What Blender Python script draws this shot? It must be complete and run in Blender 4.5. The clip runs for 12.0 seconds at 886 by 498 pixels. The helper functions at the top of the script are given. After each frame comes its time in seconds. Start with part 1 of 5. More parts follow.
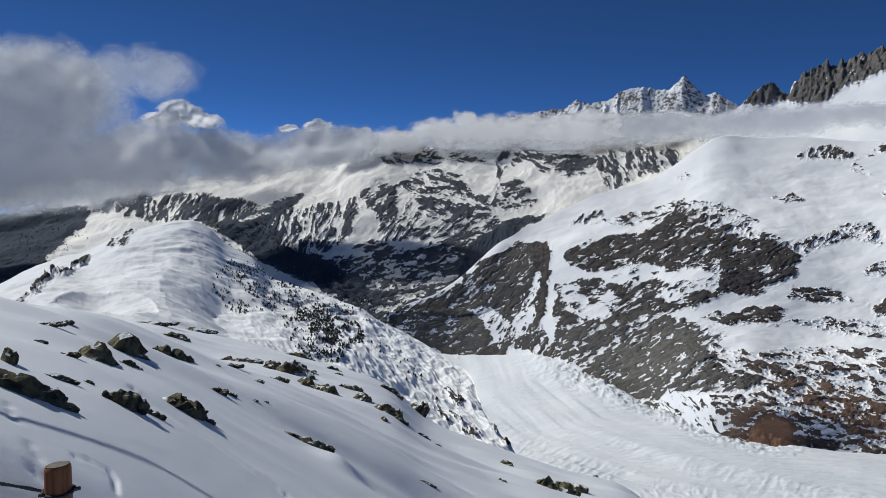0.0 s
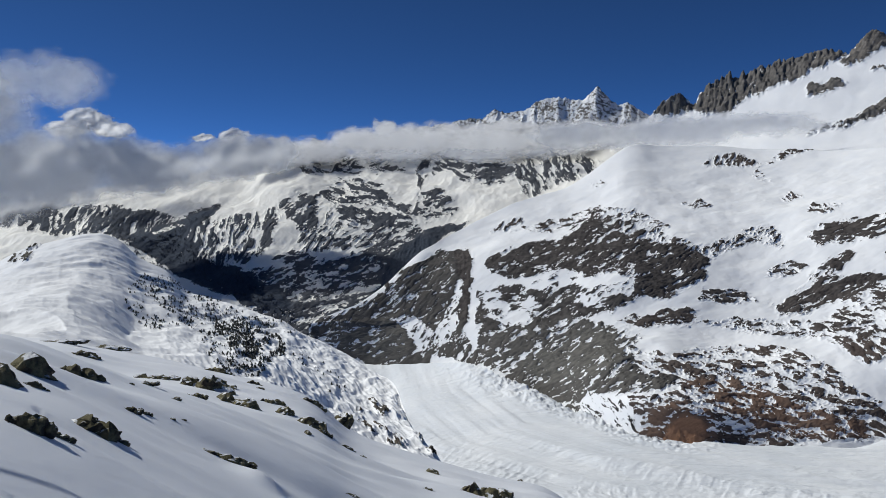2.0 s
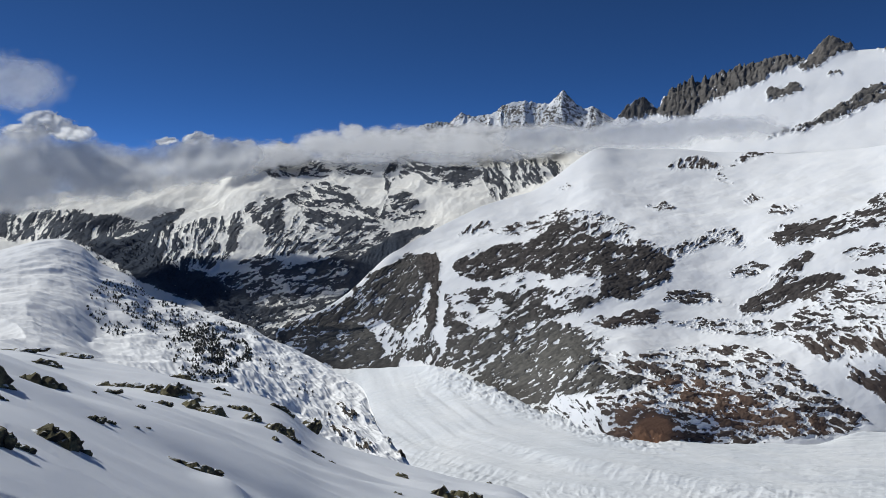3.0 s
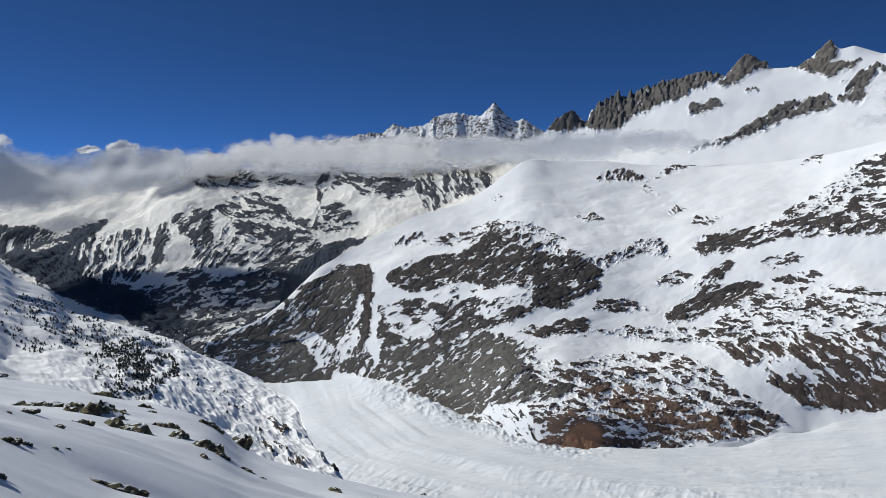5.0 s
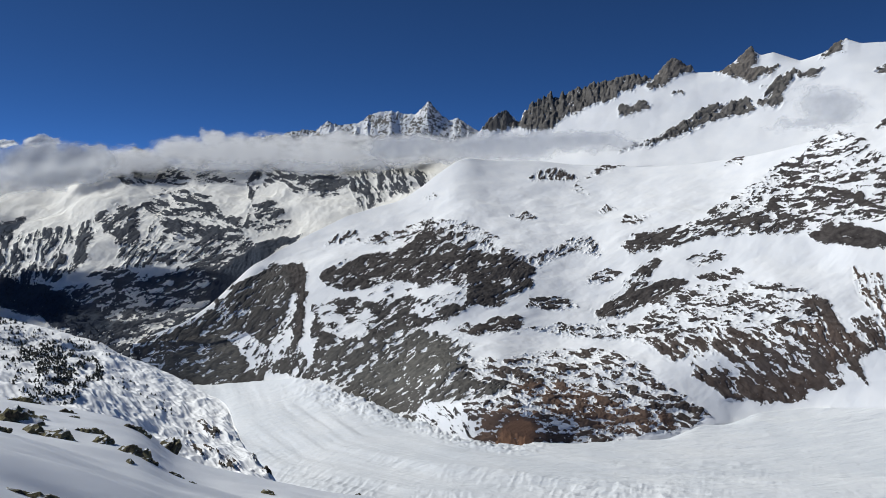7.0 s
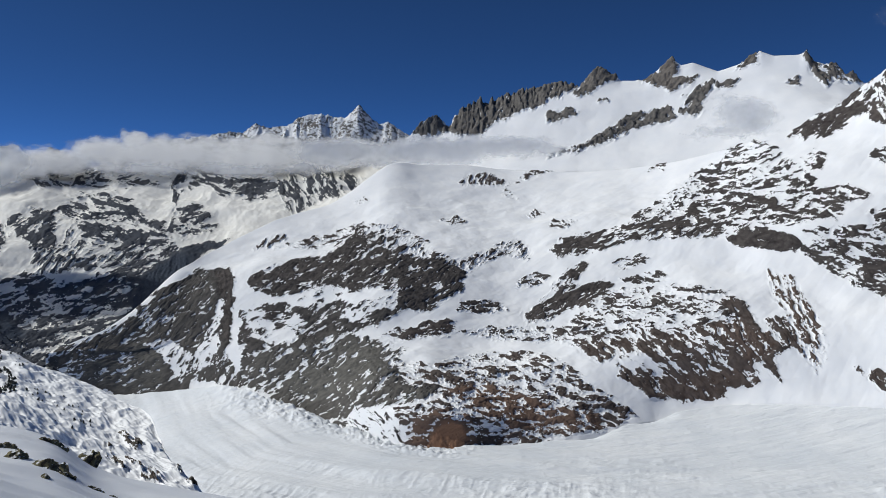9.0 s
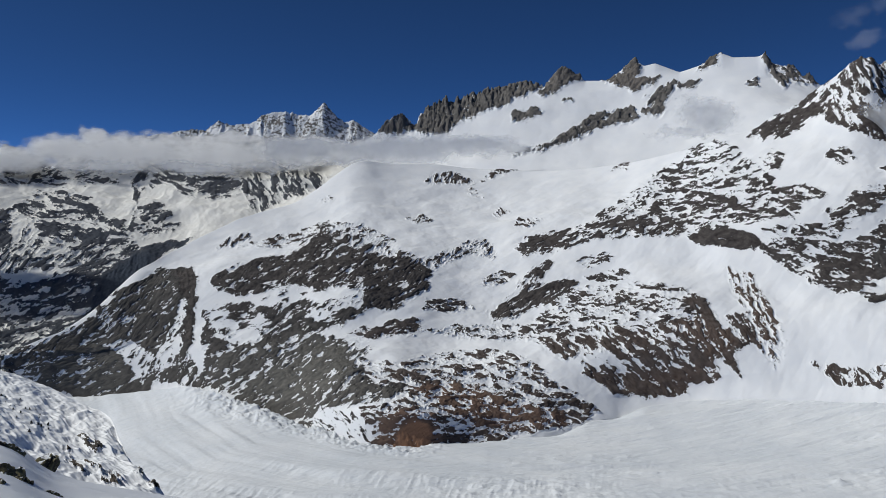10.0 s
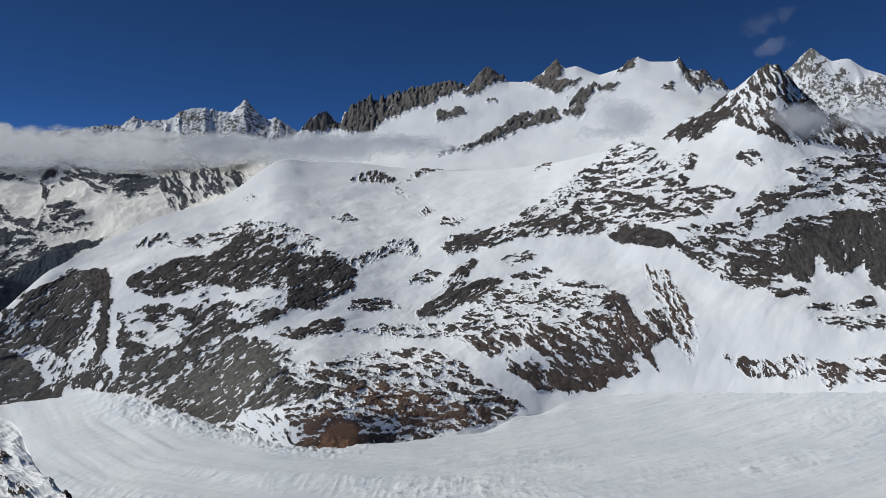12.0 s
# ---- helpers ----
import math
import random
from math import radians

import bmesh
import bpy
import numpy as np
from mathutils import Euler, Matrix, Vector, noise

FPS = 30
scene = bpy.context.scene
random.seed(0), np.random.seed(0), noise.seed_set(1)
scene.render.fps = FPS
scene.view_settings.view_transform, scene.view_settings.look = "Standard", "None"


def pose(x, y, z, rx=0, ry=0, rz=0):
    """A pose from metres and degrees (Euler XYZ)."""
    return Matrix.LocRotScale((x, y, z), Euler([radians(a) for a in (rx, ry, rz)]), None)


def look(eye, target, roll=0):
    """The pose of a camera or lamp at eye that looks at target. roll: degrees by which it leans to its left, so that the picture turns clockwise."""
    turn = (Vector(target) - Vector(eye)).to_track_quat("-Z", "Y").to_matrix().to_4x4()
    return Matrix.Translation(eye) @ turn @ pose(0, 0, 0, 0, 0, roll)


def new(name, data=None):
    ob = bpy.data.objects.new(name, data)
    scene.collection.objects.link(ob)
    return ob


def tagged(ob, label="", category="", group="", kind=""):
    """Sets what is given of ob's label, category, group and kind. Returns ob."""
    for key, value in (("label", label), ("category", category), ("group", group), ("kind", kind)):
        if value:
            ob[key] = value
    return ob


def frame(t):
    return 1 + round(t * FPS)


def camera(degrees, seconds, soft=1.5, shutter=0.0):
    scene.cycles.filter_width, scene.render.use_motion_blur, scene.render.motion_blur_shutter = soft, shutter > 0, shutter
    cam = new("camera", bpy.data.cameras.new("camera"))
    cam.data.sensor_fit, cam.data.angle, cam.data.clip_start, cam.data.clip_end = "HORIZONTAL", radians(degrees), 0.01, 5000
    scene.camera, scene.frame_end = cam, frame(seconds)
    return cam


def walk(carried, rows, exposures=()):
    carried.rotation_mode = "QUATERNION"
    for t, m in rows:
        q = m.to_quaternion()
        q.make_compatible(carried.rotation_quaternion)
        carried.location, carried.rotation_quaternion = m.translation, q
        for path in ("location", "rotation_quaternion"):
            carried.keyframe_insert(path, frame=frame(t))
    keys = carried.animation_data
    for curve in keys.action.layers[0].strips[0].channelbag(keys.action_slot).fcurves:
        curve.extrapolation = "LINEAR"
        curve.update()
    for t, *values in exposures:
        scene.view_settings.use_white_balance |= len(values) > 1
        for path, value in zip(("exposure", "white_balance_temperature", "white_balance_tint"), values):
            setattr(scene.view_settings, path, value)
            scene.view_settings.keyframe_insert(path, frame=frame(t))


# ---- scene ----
# A wide, snowy alpine valley with a glacier, seen from a footpath; the camera pans on the spot.
# Bearings are degrees clockwise from +y, heights are angles above the eye's level, distances are metres.
EYE = 1.65
cam = camera(61.07, 12.0, soft=0.65)


def sight(bearing, tilt, roll):
    """The pose of a camera at eye height that looks along a bearing, tilted up by tilt."""
    return pose(0, 0, EYE, 90 + tilt, 0, -bearing) @ pose(0, 0, 0, 0, 0, roll)


PATH = [(0, -17.21, -4.80, 0.34),
        (0.5, -15.86, -4.73, 0.34),
        (1, -14.37, -4.69, 0.38),
        (1.5, -13.00, -4.42, 0.30),
        (2, -11.25, -4.11, -0.18),
        (2.5, -9.95, -4.02, -0.18),
        (3, -8.79, -3.87, -0.38),
        (5, -3.68, -3.07, -0.33),
        (5.5, -2.37, -2.94, -0.23),
        (6, -1.08, -2.91, -0.45),
        (6.5, 0.12, -3.14, -0.35),
        (7, 1.31, -3.20, -0.12),
        (9, 6.59, -2.89, 0.02),
        (9.5, 7.91, -2.90, -0.02),
        (10, 9.20, -2.99, 0.06),
        (10.5, 10.71, -3.06, 0.11),
        (11, 12.18, -3.16, 0.32),
        (11.5, 13.60, -3.16, 0.28),
        (12, 14.89, -3.05, 0.14)]
walk(cam, [(t, sight(a, e, r)) for t, a, e, r in PATH], exposures=[(0, -0.02, 6300, 7), (6, 0.02, 6300, 7), (9, -0.04, 6300, 7), (9.5, -0.19, 6300, 7), (10.5, -0.25, 6300, 7), (12, -0.29, 6300, 7)])

# ---- light ----
SUN_BEARING, SUN_HEIGHT = -80.0, 42.0
world = bpy.data.worlds.new("sky")
scene.world = world
world.use_nodes = True
wn = world.node_tree
sky = wn.nodes.new("ShaderNodeTexSky")
sky.sky_type = "NISHITA"
sky.sun_disc = False
sky.sun_elevation, sky.sun_rotation = radians(SUN_HEIGHT), radians(SUN_BEARING)
sky.altitude, sky.air_density, sky.dust_density, sky.ozone_density = 8000, 0.51, 0.0, 7.5
deep = wn.nodes.new("ShaderNodeHueSaturation")
deep.inputs["Saturation"].default_value = 1.06
wn.links.new(sky.outputs["Color"], deep.inputs["Color"])
wn.links.new(deep.outputs["Color"], wn.nodes["Background"].inputs["Color"])
wn.nodes["Background"].inputs["Strength"].default_value = 0.1
sun_data = bpy.data.lights.new("sun", "SUN")
sun_data.energy, sun_data.angle, sun_data.color = 3.6, radians(0.5), (1.0, 0.975, 0.93)
sun = new("sun", sun_data)
sun_way = Vector((math.sin(radians(SUN_BEARING)) * math.cos(radians(SUN_HEIGHT)),
                  math.cos(radians(SUN_BEARING)) * math.cos(radians(SUN_HEIGHT)), math.sin(radians(SUN_HEIGHT))))
sun.matrix_world = look(sun_way * 50, (0, 0, 0))


# ---- materials ----
class Nodes:
    """A short hand for building node materials."""

    def __init__(self, name):
        self.mat = bpy.data.materials.new(name)
        self.mat.use_nodes = True
        self.tree = self.mat.node_tree
        self.bsdf = self.tree.nodes["Principled BSDF"]
        self.coord = self.add("ShaderNodeTexCoord").outputs["Object"]

    def add(self, kind, **values):
        n = self.tree.nodes.new(kind)
        for key, value in values.items():
            n.inputs[key].default_value = value
        return n

    def link(self, a, b):
        self.tree.links.new(a, b)

    def noise(self, scale, detail=4.0, rough=0.55, vector=None):
        n = self.add("ShaderNodeTexNoise", Scale=scale, Detail=detail, Roughness=rough)
        self.link(vector or self.coord, n.inputs["Vector"])
        return n.outputs["Fac"]

    def warp(self, turn, stretch):
        """Coordinates turned about y (for dipping strata) and stretched."""
        a = self.add("ShaderNodeMapping")
        a.inputs["Rotation"].default_value = [radians(v) for v in turn]
        b = self.add("ShaderNodeMapping")
        b.inputs["Scale"].default_value = stretch
        self.link(self.coord, a.inputs["Vector"])
        self.link(a.outputs["Vector"], b.inputs["Vector"])
        return b.outputs["Vector"]

    def math(self, op, a, b=0.0, c=0.0):
        n = self.add("ShaderNodeMath")
        n.operation = op
        for k, v in enumerate((a, b, c)):
            if isinstance(v, (int, float)):
                n.inputs[k].default_value = v
            else:
                self.link(v, n.inputs[k])
        return n.outputs[0]

    def ramp(self, fac, stops):
        n = self.add("ShaderNodeValToRGB")
        el = n.color_ramp.elements
        while len(el) < len(stops):
            el.new(0.5)
        for e, (at, colour) in zip(el, stops):
            e.position, e.color = at, (*colour, 1)
        self.link(fac, n.inputs["Fac"])
        return n.outputs["Color"]

    def mix(self, fac, a, b):
        n = self.add("ShaderNodeMix")
        n.data_type = "RGBA"
        for sock, v in ((n.inputs[0], fac), (n.inputs[6], a), (n.inputs[7], b)):
            if isinstance(v, (int, float)):
                sock.default_value = v
            elif isinstance(v, tuple):
                sock.default_value = (*v, 1)
            else:
                self.link(v, sock)
        return n.outputs[2]

    def attribute(self, name):
        n = self.add("ShaderNodeAttribute")
        n.attribute_name = name
        return n.outputs["Fac"]

    def bump(self, height, strength, distance):
        n = self.add("ShaderNodeBump", Strength=strength, Distance=distance)
        self.link(height, n.inputs["Height"])
        self.link(n.outputs["Normal"], self.bsdf.inputs["Normal"])

    def done(self, colour, rough=0.8, spec=0.2):
        if isinstance(colour, tuple):
            self.bsdf.inputs["Base Color"].default_value = (*colour, 1)
        else:
            self.link(colour, self.bsdf.inputs["Base Color"])
        if isinstance(rough, (int, float)):
            self.bsdf.inputs["Roughness"].default_value = rough
        else:
            self.link(rough, self.bsdf.inputs["Roughness"])
        self.bsdf.inputs["Specular IOR Level"].default_value = spec
        return self.mat


def alpine(name, grain, turn, stretch, dark, light, rusty=(0.09, 0.058, 0.042), flecks=(2.2, 4.0, 2.0), snow_tint=(1.0, 1.0, 1.0)):
    """Snow with rock that shows through where the mesh attribute "cover" and the strata's noise let it.
    grain: the scale of the outcrops, in 1/m."""
    n = Nodes(name)
    strata = n.warp(turn, stretch)
    big = n.noise(grain, 5.0, 0.62, strata)
    fine = n.noise(grain * 5.4, 6.0, 0.64, strata)
    speck = n.noise(grain * 12, 4.0, 0.65)
    s = n.math("MULTIPLY_ADD", n.math("SUBTRACT", big, 0.5), flecks[0], n.attribute("cover"))
    s = n.math("MULTIPLY_ADD", n.math("SUBTRACT", fine, 0.5), flecks[1], s)
    s = n.math("MULTIPLY_ADD", n.math("SUBTRACT", speck, 0.5), flecks[2], s)
    fac = n.add("ShaderNodeMapRange")
    n.link(s, fac.inputs["Value"])
    fac.inputs["From Min"].default_value, fac.inputs["From Max"].default_value = 0.475, 0.525
    tone = n.noise(grain * 3, 5.0, 0.6)
    rock = n.ramp(tone, ((0.3, dark), (0.7, light)))
    tan = n.ramp(n.noise(grain * 0.45, 4.0, 0.6), ((0.46, (0, 0, 0)), (0.62, (0.3, 0.3, 0.3))))
    rock = n.mix(tan, rock, tuple(1.1 * v + o for v, o in zip(light, (0.005, 0.003, 0.001))))
    # rust: share of the second colour; on the range, hazed forest and gorge shade
    share = n.attribute("rust")
    rock = n.mix(n.math("MAXIMUM", n.math("MULTIPLY", share, -1.0), 0.0), rock, n.ramp(fine, ((0.3, (0.085, 0.083, 0.076)), (0.7, (0.185, 0.175, 0.158)))))
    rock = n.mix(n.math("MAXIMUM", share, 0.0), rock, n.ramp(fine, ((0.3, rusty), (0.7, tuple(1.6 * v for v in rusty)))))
    # snow_tint multiplies the snow's colour; it is warmer on the range
    snow = n.ramp(n.noise(grain * 0.6, 3.0), ((0.3, tuple(v * q for v, q in zip((0.80, 0.81, 0.83), snow_tint))), (0.7, tuple(0.88 * q for q in snow_tint))))
    drift = n.math("MULTIPLY", n.noise(grain * 1.3, 5.0, 0.6, strata), 0.4)
    n.bump(n.math("MULTIPLY_ADD", n.math("MULTIPLY", fine, 0.6), fac.outputs[0], drift), 0.3, 0.03 / grain)
    return n.done(n.mix(fac.outputs[0], snow, rock), 0.9, 0.05)


# ---- terrain ----
def lattice(ix, iy, seed):
    h = (ix.astype(np.int64) * 374761393 + iy.astype(np.int64) * 668265263 + seed * 974634777) & 0x7FFFFFFF
    h = ((h ^ (h >> 13)) * 1274126177) & 0x7FFFFFFF
    return ((h ^ (h >> 16)) & 0xFFFF) / 65535.0


def ripple(x, y, seed=0):
    """Smooth noise from -1 to 1 over a plane."""
    ix, iy = np.floor(x), np.floor(y)
    u, v = x - ix, y - iy
    u, v = u * u * u * (u * (u * 6 - 15) + 10), v * v * v * (v * (v * 6 - 15) + 10)
    a, b = lattice(ix, iy, seed), lattice(ix + 1, iy, seed)
    c, d = lattice(ix, iy + 1, seed), lattice(ix + 1, iy + 1, seed)
    return 2 * ((a + (b - a) * u) * (1 - v) + (c + (d - c) * u) * v) - 1


def fractal(x, y, octaves=5, seed=0, gain=0.5, ridged=False):
    total, amp = 0.0, 1.0
    for k in range(octaves):
        r = ripple(x, y, seed + 17 * k)
        total = total + amp * ((1 - 2 * np.abs(r)) if ridged else r)
        x, y, amp = x * 2.03 + 11.7, y * 2.03 + 5.3, amp * gain
    return total


def rail(points, az, soft):
    """Height and distance along a line of (bearing, height angle, distance), rounded over soft degrees."""
    p = np.array(points, float)
    p = p[np.argsort(p[:, 0], kind="stable")]
    if soft <= 0:
        return [np.interp(az, p[:, 0], p[:, col]) for col in (1, 2)]
    fine = np.arange(p[0, 0] - 4 * soft, p[-1, 0] + 4 * soft, soft / 6)
    taps = np.exp(-0.5 * (np.arange(-15, 16) / 6.0) ** 2)
    taps /= taps.sum()
    return [np.interp(az, fine, np.convolve(np.pad(np.interp(fine, p[:, 0], p[:, col]), 15, mode="edge"), taps, "valid"))
            for col in (1, 2)]


def patches(az, el, spots, bias=0.0):
    """The level at each place: bias, and within spots of (bearing, height, half width, half height, lean, level) up to
    that level, fading out round their rim. A level below the bias lowers what other spots raised."""
    total = np.full(az.shape, float(bias))
    wob_a = az + 0.50 * fractal(az * 1.1, el * 1.4, 5, 71, 0.62)
    wob_e = el + 0.34 * fractal(az * 1.1, el * 1.4, 5, 72, 0.62)
    for a, e, w, h, lean, level in spots:
        c, s = math.cos(radians(lean)), math.sin(radians(lean))
        u, v = (wob_a - a) * c + (wob_e - e) * s, (wob_e - e) * c - (wob_a - a) * s
        k = np.clip((1.6 - np.sqrt((u / w) ** 2 + (v / h) ** 2)) / 0.85, 0, 1)
        total = np.maximum(total, bias + (level - bias) * k) if level > bias else total + (level - bias) * k
    return total


def outcrop(store, name, level, lean, comb, tint, size, *rim):
    """Notes a patch of rock (level above 0.5) or snow (below) with its rim of (bearing, height). lean: the slope of its
    ledges; comb: how strongly snow and rock alternate along them; tint: its share of the second rock colour."""
    store.append((level, lean, comb, tint, size, np.array(rim)))


def lay(az, el, store, bias):
    """Level, tint and ledges of the patches in a store, later ones over earlier ones."""
    level, tone, ledge = np.full(az.shape, float(bias)), np.zeros(az.shape), np.zeros(az.shape)
    wob_a = 0.20 * fractal(az * 1.3, el * 1.7, 3, 71, 0.55) + 0.06 * fractal(az * 5.1, el * 6.3, 2, 73)
    wob_e = 0.14 * fractal(az * 1.3, el * 1.7, 3, 72, 0.55) + 0.05 * fractal(az * 5.1, el * 6.3, 2, 74)
    for seed, (much, lean, comb, tint, size, rim) in enumerate(store):
        (a0, e0), (a1, e1) = rim.min(0) - 0.9, rim.max(0) + 0.9
        cols = slice(int(np.searchsorted(az[0], a0)), int(np.searchsorted(az[0], a1)))
        box = (el[:, cols] > e0) & (el[:, cols] < e1)
        if not box.any():
            continue
        a, e = az[:, cols][box], el[:, cols][box]
        wa, we = a + size * wob_a[:, cols][box], e + size * wob_e[:, cols][box]
        near, inside = np.full(a.shape, 9.0), np.zeros(a.shape, bool)
        for (pa, pe), (qa, qe) in zip(rim, np.roll(rim, -1, 0)):
            t = np.clip(((wa - pa) * (qa - pa) + (we - pe) * (qe - pe)) / ((qa - pa) ** 2 + (qe - pe) ** 2 + 1e-9), 0, 1)
            near = np.minimum(near, np.hypot(wa - pa - t * (qa - pa), we - pe - t * (qe - pe)))
            if pe != qe:
                inside ^= ((pe > we) != (qe > we)) & (wa < pa + (we - pe) * (qa - pa) / (qe - pe))
        k = np.clip(0.66 + np.where(inside, near, -near) / (0.50 * size), 0, 1)
        c, s = math.cos(radians(lean)), math.sin(radians(lean))
        v = e * c - a * s + 0.13 * fractal(a * 0.9, e * 1.1, 3, 77 + seed)
        n = fractal(v / (0.28 * size), (a * c + e * s) / (0.98 * size), 4, 300 + 7 * seed, 0.78)
        for grid, value in ((level, much + comb * n), (tone, tint), (ledge, n * (much > -0.3))):
            part = grid[:, cols]
            part[box] += (value - part[box]) * k
    return level, tone, ledge


def sheet(name, x, y, z, material, **layers):
    """A grid of rows and columns of places as one smooth mesh object, with a float attribute for each layer."""
    rows, cols = x.shape
    me = bpy.data.meshes.new(name)
    me.vertices.add(rows * cols)
    me.vertices.foreach_set("co", np.stack([x, y, z], -1).astype(np.float32).ravel())
    k = (np.arange(rows - 1)[:, None] * cols + np.arange(cols - 1)[None]).ravel()
    quads = np.stack([k, k + 1, k + cols + 1, k + cols], -1).astype(np.int32)
    me.loops.add(quads.size)
    me.loops.foreach_set("vertex_index", quads.ravel())
    me.polygons.add(len(quads))
    me.polygons.foreach_set("loop_start", np.arange(0, quads.size, 4, dtype=np.int32))
    me.polygons.foreach_set("use_smooth", np.ones(len(quads), bool))
    me.update(calc_edges=True)
    for key, values in layers.items():
        at = me.attributes.new(key, "FLOAT", "POINT")
        at.data.foreach_set("value", np.broadcast_to(values, x.shape).astype(np.float32).ravel())
    me.materials.append(material)
    return new(name, me)


def landform(name, base, top, profile, rows, step, material, relief, soft=0.4, crest=None, spots=(),
             bias=-0.6, steep=0.0, hold=0.35, back=(0.12, -0.10), bulges=(), rugged=1.5, calm=1.2, zone=0.7, sink=0.0, wander=1.5, pieces=(), store=None, proud=2.0):
    """A mountain side between a foot line and a crest line. profile: (way up, share of the height, share of the
    distance). relief(x, y, az, s): metres added to the height. crest(az): degrees added to the crest."""
    lo, hi = max(min(p[0] for p in base), min(p[0] for p in top)), min(max(p[0] for p in base), max(p[0] for p in top))
    az = np.arange(lo, hi, step)
    eb, db = rail(base, az, 0.3)
    et, dt = rail(top, az, soft)
    s = np.linspace(0, 1, rows)[:, None]
    stray = az + wander * np.clip(1.4 - s, 0, 1) * fractal(s * 2.2 + 0.05 * az + 3, 0.12 * az + 0 * s, 3, 55)
    broad, dt = rail(top, stray, max(soft, calm))
    et = broad + (et - broad) * np.clip((s - zone) / (1 - zone), 0, 1) ** 1.3
    if crest is not None:
        et = et + crest(az) * np.clip((s - 0.88) / 0.12, 0, 1)
    pr = np.array(profile, float)
    bell = np.exp(-0.5 * (np.arange(-3, 3.01, 0.25)) ** 2)
    fe, fd = (sum(b * np.interp(s + 0.045 * k, pr[:, 0], pr[:, col]) for k, b in zip(np.arange(-3, 3.01, 0.25), bell)) / bell.sum() for col in (1, 2))
    fe, fd = (fe - fe[0]) / (fe[-1] - fe[0]), (fd - fd[0]) / (fd[-1] - fd[0])
    low, db = rail(base, az, max(0.3, calm * 0.8))
    eb = low + (eb - low) * np.clip(1 - s / 0.15, 0, 1)
    el, d = eb + (et - eb) * fe, db + (dt - db) * fd
    A = np.broadcast_to(az, el.shape)
    S = np.broadcast_to(s, el.shape)
    a = np.radians(A)
    for ba, be, bw, bh, much in bulges:
        d = d - much * np.clip(S / 0.12, 0, 1) * np.exp(-((A - ba) / bw) ** 2 - ((el - be) / bh) ** 2)
    x, y = d * np.sin(a), d * np.cos(a)
    z = EYE + d * np.tan(np.radians(el)) + relief(x, y, A, S) * (1 - (1 - hold) * np.clip((S - 0.85) / 0.15, 0, 1))
    z = z - sink * np.clip(1 - S / 0.03, 0, 1)
    seen = np.degrees(np.arctan2(z - EYE, d))
    if store is None:
        cover, red = patches(A, seen, spots, bias), np.zeros(A.shape)
    else:
        cover, red, ledge = lay(A, seen, store, bias)
        z = z + proud * ledge + 0.8 * proud * np.clip(cover, -0.5, 1.2)
    z = z + rugged * np.clip(cover, 0, 1) * (fractal(x / 22, y / 22, 4, 33, 0.6) + 1.6 * fractal(x / 60, y / 60, 4, 34, 0.5, True))
    if steep:
        dz = np.gradient(z, axis=0) / np.maximum(np.hypot(np.gradient(x, axis=0), np.gradient(y, axis=0)), 0.3)
        cover = cover + steep * np.clip(dz - 0.7, -0.3, 0.8)
    # the far side falls away behind the crest
    xs, ys, zs = [x], [y], [z]
    for k in range(1, 7):
        g = 1 + back[0] * k / 6
        xs.append(x[-1:] * g), ys.append(y[-1:] * g), zs.append(z[-1:] + d[-1:] * back[1] * (k / 6) ** 1.3)
    grow = lambda v: np.concatenate([v] + [v[-1:]] * 6)
    xs, ys, zs, cover, red = np.concatenate(xs), np.concatenate(ys), np.concatenate(zs), grow(cover), grow(red)
    if not pieces:
        ob = sheet(name, xs, ys, zs, material, cover=cover, rust=red)
    else:
        at = np.stack([xs, ys, zs], -1)
        tilt = np.cross(np.gradient(at, axis=1), np.gradient(at, axis=0))
        tilt /= np.linalg.norm(tilt, axis=-1, keepdims=True)
        ob = new(name)
        for piece, lo, hi, label in pieces:
            k = slice(max(int(np.searchsorted(az, lo)) - 1, 0), int(np.searchsorted(az, hi)))
            child = sheet(piece, xs[:, k], ys[:, k], zs[:, k], material, cover=cover[:, k], rust=red[:, k])
            child.data.normals_split_custom_set_from_vertices(tilt[:, k].reshape(-1, 3))
            child.parent = ob
            tagged(child, label)
    return ob, (az, np.degrees(np.arctan2(z - EYE, np.hypot(x, y))), x, y, z)


def mountain_relief(scale, height, craggy=0.0, seed=0, ribs=0.0):
    """Humps of a size and height in metres, with sharp ribs of the height craggy."""
    def f(x, y, az, s):
        r = height * fractal(x / scale, y / scale, 5, seed, 0.42)
        if craggy:
            r = r + craggy * fractal(x / scale * 1.7 + 0.3 * r / max(height, 1), y / scale * 0.8, 5, seed + 9, 0.5, True)
        if ribs:
            bend = az + 0.7 * fractal(s * 3 + 0.1 * az, az * 0.4, 3, seed + 21)
            r = r + ribs * fractal(bend * 0.9, s * 3.5, 4, seed + 25, 0.5, True) * np.clip(s * 5, 0, 1) * np.clip((1 - s) * 3, 0, 1)
        return r
    return f


def drifted(form):
    """A relief with long wind drifts laid over it."""
    def f(x, y, az, s):
        return form(x, y, az, s) + 0.8 * fractal((x + 0.5 * y) / 130, (y - 0.5 * x) / 34, 4, 46, 0.5) + 1.8 * fractal((x - 0.3 * y) / 300, y / 75, 2, 47)
    return f


